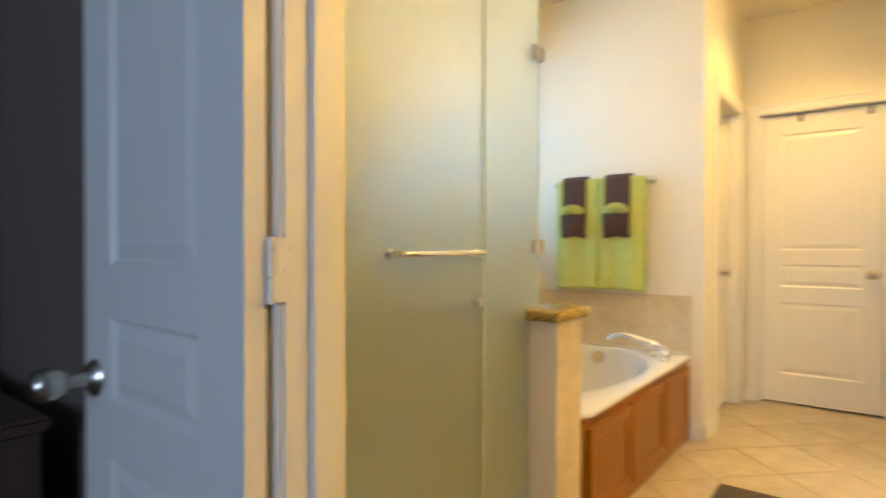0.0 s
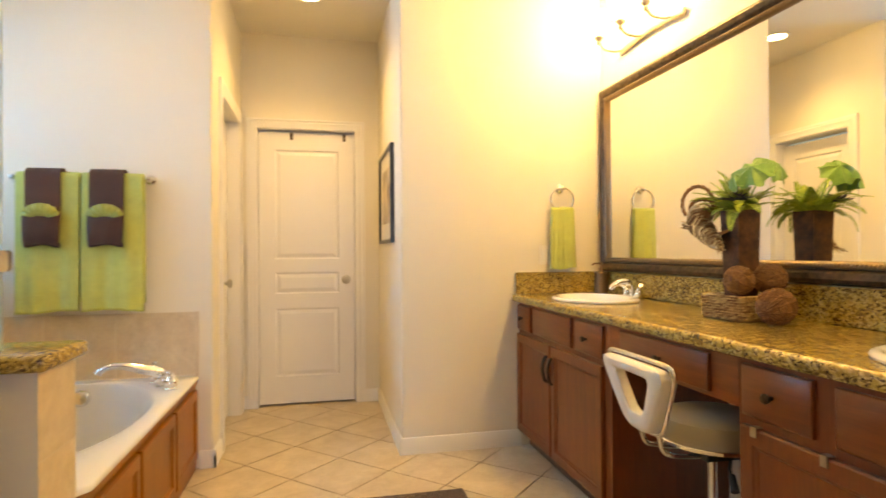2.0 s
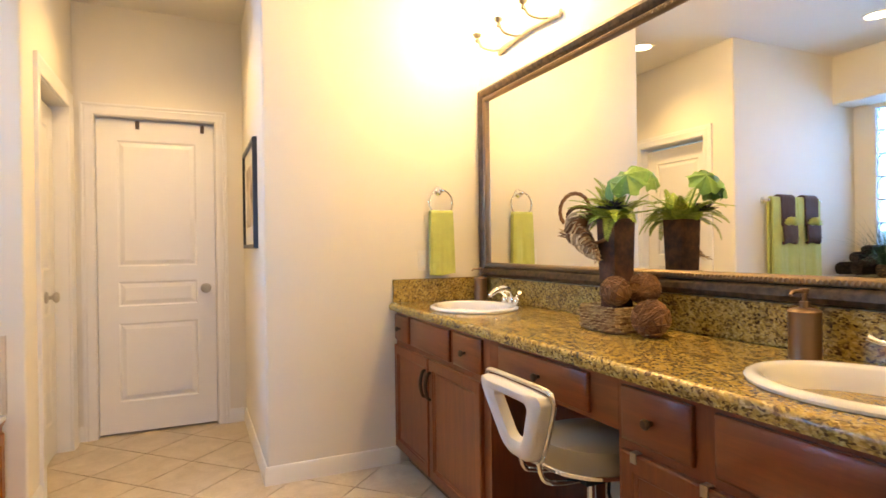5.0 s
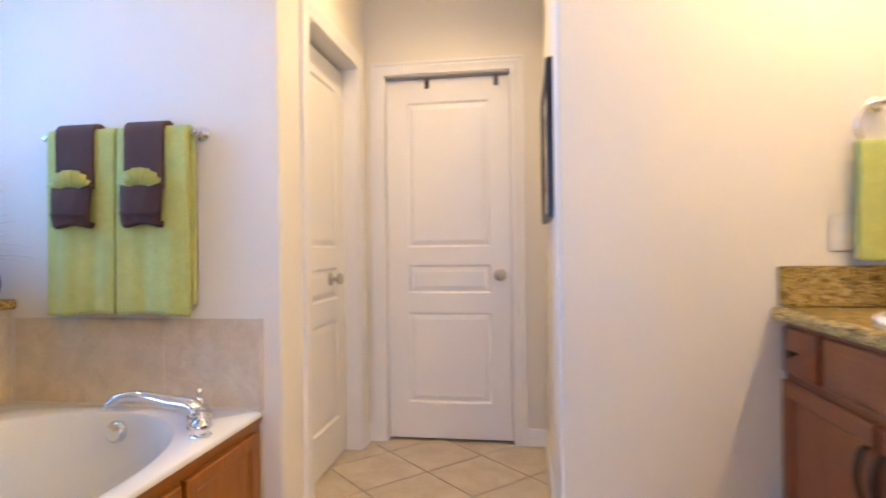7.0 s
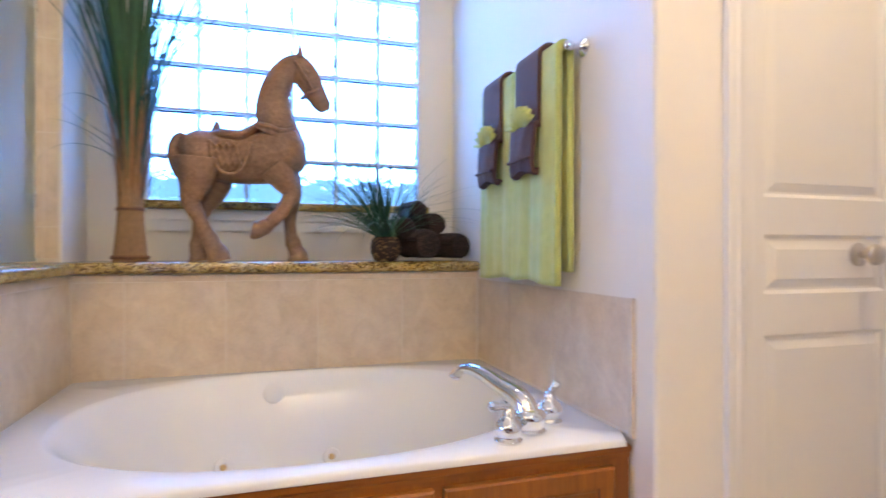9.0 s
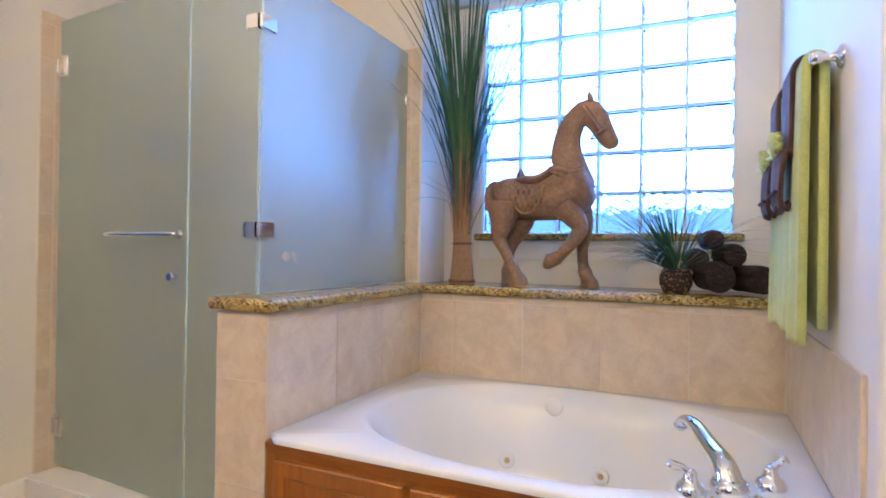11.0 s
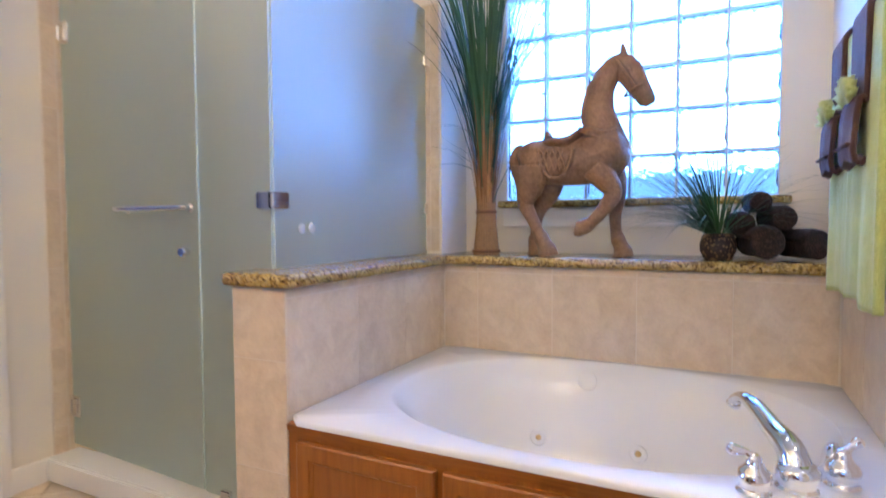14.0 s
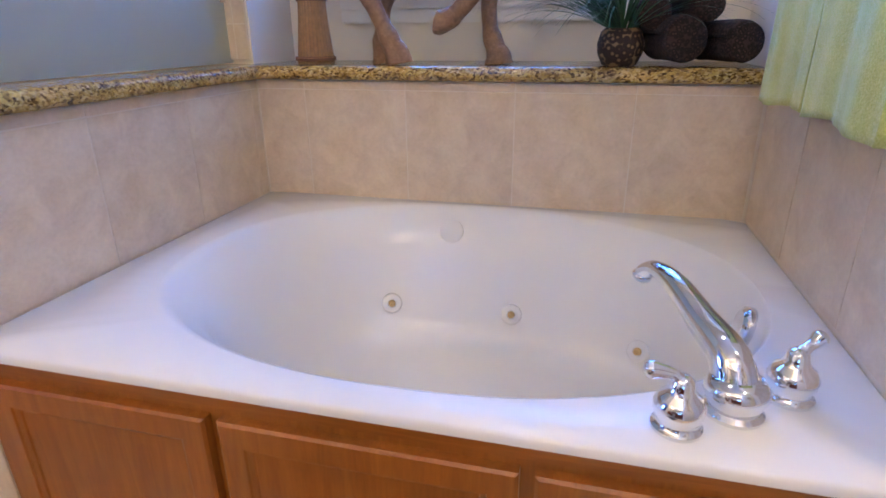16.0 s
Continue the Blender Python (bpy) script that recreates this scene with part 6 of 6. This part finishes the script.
def roll(p, d, length, r, name="rolled_towel", material=None, label="dark leopard print towel rolled up on the ledge"):
    d = Vector(d).normalized()
    u = Vector((0, 0, 1))
    w = d.cross(u).normalized()
    bm = bmesh.new()
    turns, n = 3.2, 90
    inner, rings = r * 0.10, []
    for end in (-0.5, -0.44, -0.25, 0.0, 0.25, 0.44, 0.5):
        row = []
        for i in range(n + 1):
            a = 2 * math.pi * turns * i / n
            rr = inner + (r - inner) * (i / n) ** 0.8
            rr *= (0.88 if abs(end) == 0.5 else 0.98 if abs(end) > 0.3 else 1.0) + 0.02 * math.sin(a * 2 + end * 9)
            row.append(bm.verts.new(Vector(p) + d * end * length * (1 + 0.02 * math.sin(a * 1.3)) + (u * math.cos(a) + w * math.sin(a)) * rr))
        rings.append(row)
    for a, b in zip(rings, rings[1:]):
        for i in range(n):
            bm.faces.new((a[i], a[i + 1], b[i + 1], b[i]))
    ob = tagged(part(name, bm, material or M_LEOP, None, "", True), label, "towel", "leopard towels")
    ob.data.polygons.foreach_set("use_smooth", [True] * len(ob.data.polygons))
    so = ob.modifiers.new("thick", "SOLIDIFY")
    so.thickness, so.offset = r * 0.25, -1
    for sg in (-1, 1):
        cap = bm_lathe(bmesh.new(), [(r * 0.86, 0.0), (r * 0.80, 0.010), (r * 0.45, 0.018), (r * 0.001, 0.020)], Vector(p) + d * sg * length * 0.47, d * sg, 28)
        part("rolled_end", cap, material or M_LEOP, ob, "", True)
    return ob


roll((-1.600, 5.350, LT + 0.069), (1, 0.22, 0), 0.20, 0.066)
roll((-1.620, 5.484, LT + 0.062), (1, 0.45, 0), 0.19, 0.059)
roll((-1.640, 5.285, LT + 0.134), (1, 0.10, 0), 0.17, 0.050)
roll((-1.645, 5.405, LT + 0.154), (1, 0.25, 0), 0.17, 0.050)
roll((-1.665, 5.342, LT + 0.214), (1, 0.15, 0), 0.16, 0.043)


def grass_pot():
    t = thing("potted_grass", (-1.60, 5.215, LT), "small artificial grass in a gold leopard print pot", "plant")
    cx, cy, z0 = -1.60, 5.215, LT
    part("pot", bm_lathe(bmesh.new(), [(0.040, 0), (0.048, 0.004), (0.062, 0.035), (0.064, 0.06), (0.056, 0.090), (0.046, 0.100), (0.042, 0.100), (0.040, 0.085), (0.0, 0.085)], (cx, cy, z0), (0, 0, 1), 32), M_LEOPG, t, "gold and dark leopard print pot", True)
    rnd = random.Random(77)
    bm = bmesh.new()
    for k in range(250):
        a = rnd.uniform(0, 6.283)
        if math.cos(a) < -0.5 or (math.sin(a) > 0.1 and rnd.random() < 0.45):
            a = -1.0 + rnd.uniform(-0.9, 0.9)
        droopy = rnd.random() < 0.5
        blade(bm, (cx + 0.022 * math.cos(a), cy + 0.022 * math.sin(a), z0 + 0.09), (math.cos(a), math.sin(a)), rnd.uniform(0.26, 0.46), rnd.uniform(0.0045, 0.0075), rnd.uniform(0.7, 1.6) if droopy else rnd.uniform(0.2, 0.9), rnd.uniform(0.45, 0.95) if droopy else rnd.uniform(0.75, 1.35), 12, rnd.uniform(-0.15, 0.15))
    blade(bm, (cx, cy, z0 + 0.1), (0.1, 1.0), 0.42, 0.003, 2.0, 1.05, 12)
    tagged(part("foliage", bm, M_BLADE, t, "thin green grass blades"), kind="stuff")


grass_pot()

# ---- bedroom beyond the doorway ----
BW = -1.66
setting("bedroom_floor", box(BW - 0.1, 2.6, -2.6, SB, -0.10, 0.0), M_CARPET, "grey-brown bedroom carpet", category="floor")
setting("bedroom_ceiling", box(BW - 0.1, 2.6, -2.6, SB, 2.75, 2.85), M_BEDCEIL, "pale bedroom ceiling", category="ceiling")
setting("bedroom_wall_west", box(BW - 0.1, BW, -2.6, SB, 0, 2.75), M_BEDWALL, "dark brown bedroom wall behind the bed", category="wall")
setting("bedroom_wall_east", box(2.5, 2.6, -2.6, SB, 0, 2.75), M_BEDWALL, "plain bedroom closing wall", category="wall")
setting("bedroom_wall_south", box(BW, 2.5, -2.6, -2.5, 0, 2.75), M_BEDWALL, "dark brown bedroom wall", category="wall")
setting("bedroom_wall_north", box(BW, JW - 0.10, SB - 0.004, SB - 0.001, 0.1, 2.75), M_BEDWALL, "dark brown bedroom side of the doorway wall", category="wall")
setting("ceiling_moulding", box(BW, BW + 0.11, -2.5, SB - 0.01, 2.60, 2.75, 0.02), M_TRIM, "white crown moulding", 35, "trim")


def cushion(name, c, sx, sy, sz, m, turn, parent=None, label="", group="", seed=0):
    bm = bmesh.new()
    N = 18
    grid = {}
    for side in (1, -1):
        for i in range(N + 1):
            for j in range(N + 1):
                u, v = i / N * 2 - 1, j / N * 2 - 1
                h = ((1 - u ** 4) * (1 - v ** 4)) ** 0.55
                pu = u * (1 - 0.06 * (1 - v * v))
                pv = v * (1 - 0.06 * (1 - u * u))
                grid[side, i, j] = bm.verts.new((pu * sx / 2, side * sy / 2 * h + 0.004 * math.sin(u * 5 + seed) * h, pv * sz / 2))
        for i in range(N):
            for j in range(N):
                bm.faces.new([grid[side, a, b] for a, b in ((i, j), (i + 1, j), (i + 1, j + 1), (i, j + 1))])
    bmesh.ops.remove_doubles(bm, verts=bm.verts[:], dist=0.0005)
    ob = tagged(part(name, bm, m, None, "", True), label, "pillow", group)
    ob.matrix_world = Matrix.Translation(c) @ turn
    return ob


def drape(name, y0, y1, z0, z1, x, m, label, category, group="", fringe=0.0):
    bm = bmesh.new()
    n = 70
    lo = [bm.verts.new((x + 0.030 * math.sin(i * 0.9), y0 + (y1 - y0) * i / n, z0 + fringe * math.cos(i / n * 12.57))) for i in range(n + 1)]
    hi = [bm.verts.new((x + 0.022 * math.sin(i * 0.9 + 0.3), y0 + (y1 - y0) * i / n, z1)) for i in range(n + 1)]
    for i in range(n):
        bm.faces.new((lo[i], lo[i + 1], hi[i + 1], hi[i]))
    ob = tagged(part(name, bm, m, None, "", True), label, category, group)
    so = ob.modifiers.new("thick", "SOLIDIFY")
    so.thickness = 0.006


def bedroom():
    bed = thing("bed", (-0.5, 0.05, 0), "dark wooden bed with tufted blue-black leather headboard", "bed")
    part("base", box(-1.46, 0.62, -0.92, 1.0, 0.06, 0.34, 0.02), M_MAHOG, bed, "dark mahogany bed frame", 30)
    part("mattress", box(-1.46, 0.58, -0.90, 0.98, 0.34, 0.64, 0.06), M_NAVY, bed, "navy covered mattress", 30)
    bm = bmesh.new()
    NX, NZ = 60, 26
    rows = []
    for j in range(NZ + 1):
        row = []
        for i in range(NX + 1):
            u, v = i / NX, j / NZ
            arch = 0.36 * math.sin(math.pi * u) ** 0.9
            z = 0.34 + v * (0.86 + arch)
            tuft = 0.5 + 0.5 * math.cos(2 * math.pi * (u * 8 + v * 3.5)) * math.cos(2 * math.pi * (u * 8 - v * 3.5))
            edge = min(1, 8 * min(u, 1 - u, 1 - v + 0.02))
            row.append(bm.verts.new((-1.56 + 0.09 * max(edge, 0) ** 0.5 - 0.045 * (1 - tuft) ** 2 * edge, -0.98 + 2.06 * u, z)))
        rows.append(row)
    for p, q in zip(rows, rows[1:]):
        for i in range(NX):
            bm.faces.new((p[i], p[i + 1], q[i + 1], q[i]))
    hb = part("headboard", bm, M_LEATHER, bed, "tufted blue-black leather headboard", True)
    so = hb.modifiers.new("thick", "SOLIDIFY")
    so.thickness, so.offset = 0.06, -1
    for x in (-1.44, 0.54):
        for y in (-0.9, 0.9):
            part("foot", box(x, x + 0.06, y, y + 0.06, 0, 0.06), M_MAHOG, bed)
    for c, sx, sy, sz, m, tilt, turn, lb in (((-1.26, -0.50, 0.93), 0.70, 0.22, 0.52, M_PILLOW, -20, 84, "white cotton pillow against the headboard"), ((-1.25, 0.28, 0.92), 0.70, 0.22, 0.52, M_PILLOW, -20, 94, "white cotton pillow against the headboard"), ((-1.03, 0.02, 0.88), 0.62, 0.20, 0.48, M_PILLOW, -26, 80, "white cotton pillow with woven dots"), ((-1.08, 0.72, 0.87), 0.55, 0.20, 0.46, M_NAVY, -30, 100, "navy velvet pillow among white pillows"), ((-0.86, 0.66, 0.85), 0.52, 0.18, 0.44, M_PILLOW, -34, 112, "white cotton pillow with woven dots")):
        cushion("pillow", c, sx, sy, sz, m, pose(0, 0, 0, 0, 0, turn) @ pose(0, 0, 0, -tilt, 0, 0), None, lb, "pillows on the bed", c[0] * 9)
    w = setting("window_2", box(BW + 0.001, BW + 0.03, -1.9, -0.5, 0.9, 2.25, 0.004), M_TRIM, "white framed bedroom window with pale daylight", 35, "window")
    part("pane", box(BW + 0.031, BW + 0.034, -1.84, -0.56, 0.96, 2.19), glow("bedroom_sky", (0.10, 0.30, 0.9), 0.5), w, "bright window pane")
    drape("curtain", -0.52, 0.05, 1.62, 2.56, BW + 0.14, M_CURTAIN, "taupe swag curtain with quilted band", "curtain", "bedroom curtains")
    drape("curtain", -0.50, 0.0, 0.7, 1.9, BW + 0.075, M_CURTAIN, "taupe pleated curtain panel", "curtain", "bedroom curtains")
    drape("curtain", -1.30, -0.62, 0.7, 2.2, BW + 0.09, M_CURTAIN, "taupe pleated curtain panel", "curtain", "bedroom curtains")
    drape("valance", -1.6, -0.54, 2.06, 2.56, BW + 0.13, M_VALANCE, "pale fringed window valance over the curtains", "valance", "", 0.04)
    ch = thing("dresser", (-1.4, 2.25, 0), "dark mahogany low dresser against the brown wall", "dresser")
    part("body", box(-1.65, -1.02, 2.10, 2.55, 0.05, 0.74, 0.008), M_MAHOG, ch, "", 30)
    part("plinth", box(-1.64, -1.04, 2.12, 2.54, 0.0, 0.05), M_MAHOG, ch, "", 30)
    part("top", box(-1.655, -0.99, 2.08, 2.56, 0.74, 0.77, 0.008), M_MAHOG, ch, "", 30)
    for z in (0.09, 0.31, 0.52):
        part("drawer", box(-1.62, -1.05, 2.088, 2.101, z, z + 0.19, 0.005), M_MAHOG, ch, "", 30)


bedroom()

# ---- tiles, piece by piece ----
FT = 0.35
h = FT / 2 - 0.0025
floor = bpy.data.objects["floor"]
tile_mesh = to_mesh("tile", box(-h, h, -h, h, -0.008, 0.0, 0.0015), M_FLOOR)
c45 = math.cos(math.radians(45))
for i in range(-14, 15):
    for j in range(-14, 15):
        x, y = 0.01 + (i + j) * FT * c45, 6.322 + FT * c45 + (j - i) * FT * c45
        if -0.75 < x < 1.85 and S - 0.3 < y < YD + 0.16 and not (x < -0.62 and y > 3.9) and not (y > NV + 0.22 and x > XR + 0.22):
            ob = new("tile", tile_mesh)
            ob.matrix_world = pose(x, y, 0, 0, 0, 45)
            ob.parent = floor


def wall_tiles(parent, us, vs, place, thick=0.0014, gap=0.0017, name="tile"):
    """A grid of tiles between the joints us and vs; place(u, v, h) maps them to the wall, h out of it."""
    for u0, u1 in zip(us, us[1:]):
        for v0, v1 in zip(vs, vs[1:]):
            bm = bmesh.new()
            prev = None
            for d, hh in ((gap, 0.0), (gap, thick - 0.0006), (gap + 0.0006, thick)):
                cur = [bm.verts.new(place(u, v, hh)) for u, v in ((u0 + d, v0 + d), (u1 - d, v0 + d), (u1 - d, v1 - d), (u0 + d, v1 - d))]
                if prev:
                    for k in range(4):
                        bm.faces.new((prev[k], prev[(k + 1) % 4], cur[(k + 1) % 4], cur[k]))
                prev = cur
            bm.faces.new(prev)
            part(name, bm, M_WTILE, parent)


zs = [0.49, 0.835, LZ - 0.0005]
wall_tiles(ledge, [PN + 0.004, 4.266, 4.600, 4.934, 5.268, 5.590], zs, lambda u, v, hh: (-1.5305 + hh, u, v))
wall_tiles(pony, [-1.526, -1.49, -1.172, -0.852, -0.493], zs, lambda u, v, hh: (u, PN + hh, v))
wall_tiles(pony, [PS - 0.002, PN + 0.001], [0.0, 0.315, 0.648, LZ - 0.0005], lambda u, v, hh: (-0.4895 + hh, u, v))
wall_tiles(pony, [-1.60, -1.28, -0.95, -0.70], [0.06, 0.39, 0.72, LZ - 0.0005], lambda u, v, hh: (u, PS - hh, v))
tw = setting("tile_panel_towels", box(-1.522, -0.47, TOW - 0.003, TOW - 0.0005, 0.49, 0.832), M_WGROUT, "beige stone tile panel beside the tub", category="wall tile")
wall_tiles(tw, [-1.522, -1.206, -0.872, -0.490], [0.50, 0.832], lambda u, v, hh: (u, TOW - 0.003 - hh, v))
wall_tiles(tw, [-0.489, -0.472], [0.49, 0.834], lambda u, v, hh: (u, TOW - 0.003 - hh, v), 0.008, 0.0006)
ss = setting("tile_panel_shower", box(WS + 0.01, -0.588, S + 0.0005, S + 0.006, 0.0, 2.062), M_WGROUT, "beige stone tiles of the shower wall", category="wall tile")
vz = [0.05, 0.37, 0.70, 1.03, 1.36, 1.69, 2.012]
wall_tiles(ss, [-1.68, -1.31, -0.98, -0.648], vz, lambda u, v, hh: (u, S + 0.006 + hh, v))
wall_tiles(ss, [-0.647, -0.589], [0.05, 0.21, 0.54, 0.87, 1.20, 1.53, 1.86, 2.012], lambda u, v, hh: (u, S + 0.006 + hh, v))
wall_tiles(ss, [-1.68, -1.31, -0.98, -0.589], [2.0125, 2.062], lambda u, v, hh: (u, S + 0.006 + hh, v))
sw = setting("tile_panel_shower_west", box(WN - 0.05, WN + 0.004, 3.0, RL - 0.008, 0.919, 2.062), M_WGROUT, "beige stone tiles of the shower back wall", category="wall tile")
wall_tiles(sw, [3.03, 3.36, 3.69, 4.0], [0.92, 1.03, 1.36, 1.69, 2.012, 2.062], lambda u, v, hh: (WN + 0.004 + hh, u, v))
wall_tiles(sw, [4.0, RL - 0.01], [0.92, 1.03, 1.36, 1.69, 2.062], lambda u, v, hh: (WN + 0.004 + hh, u, v))
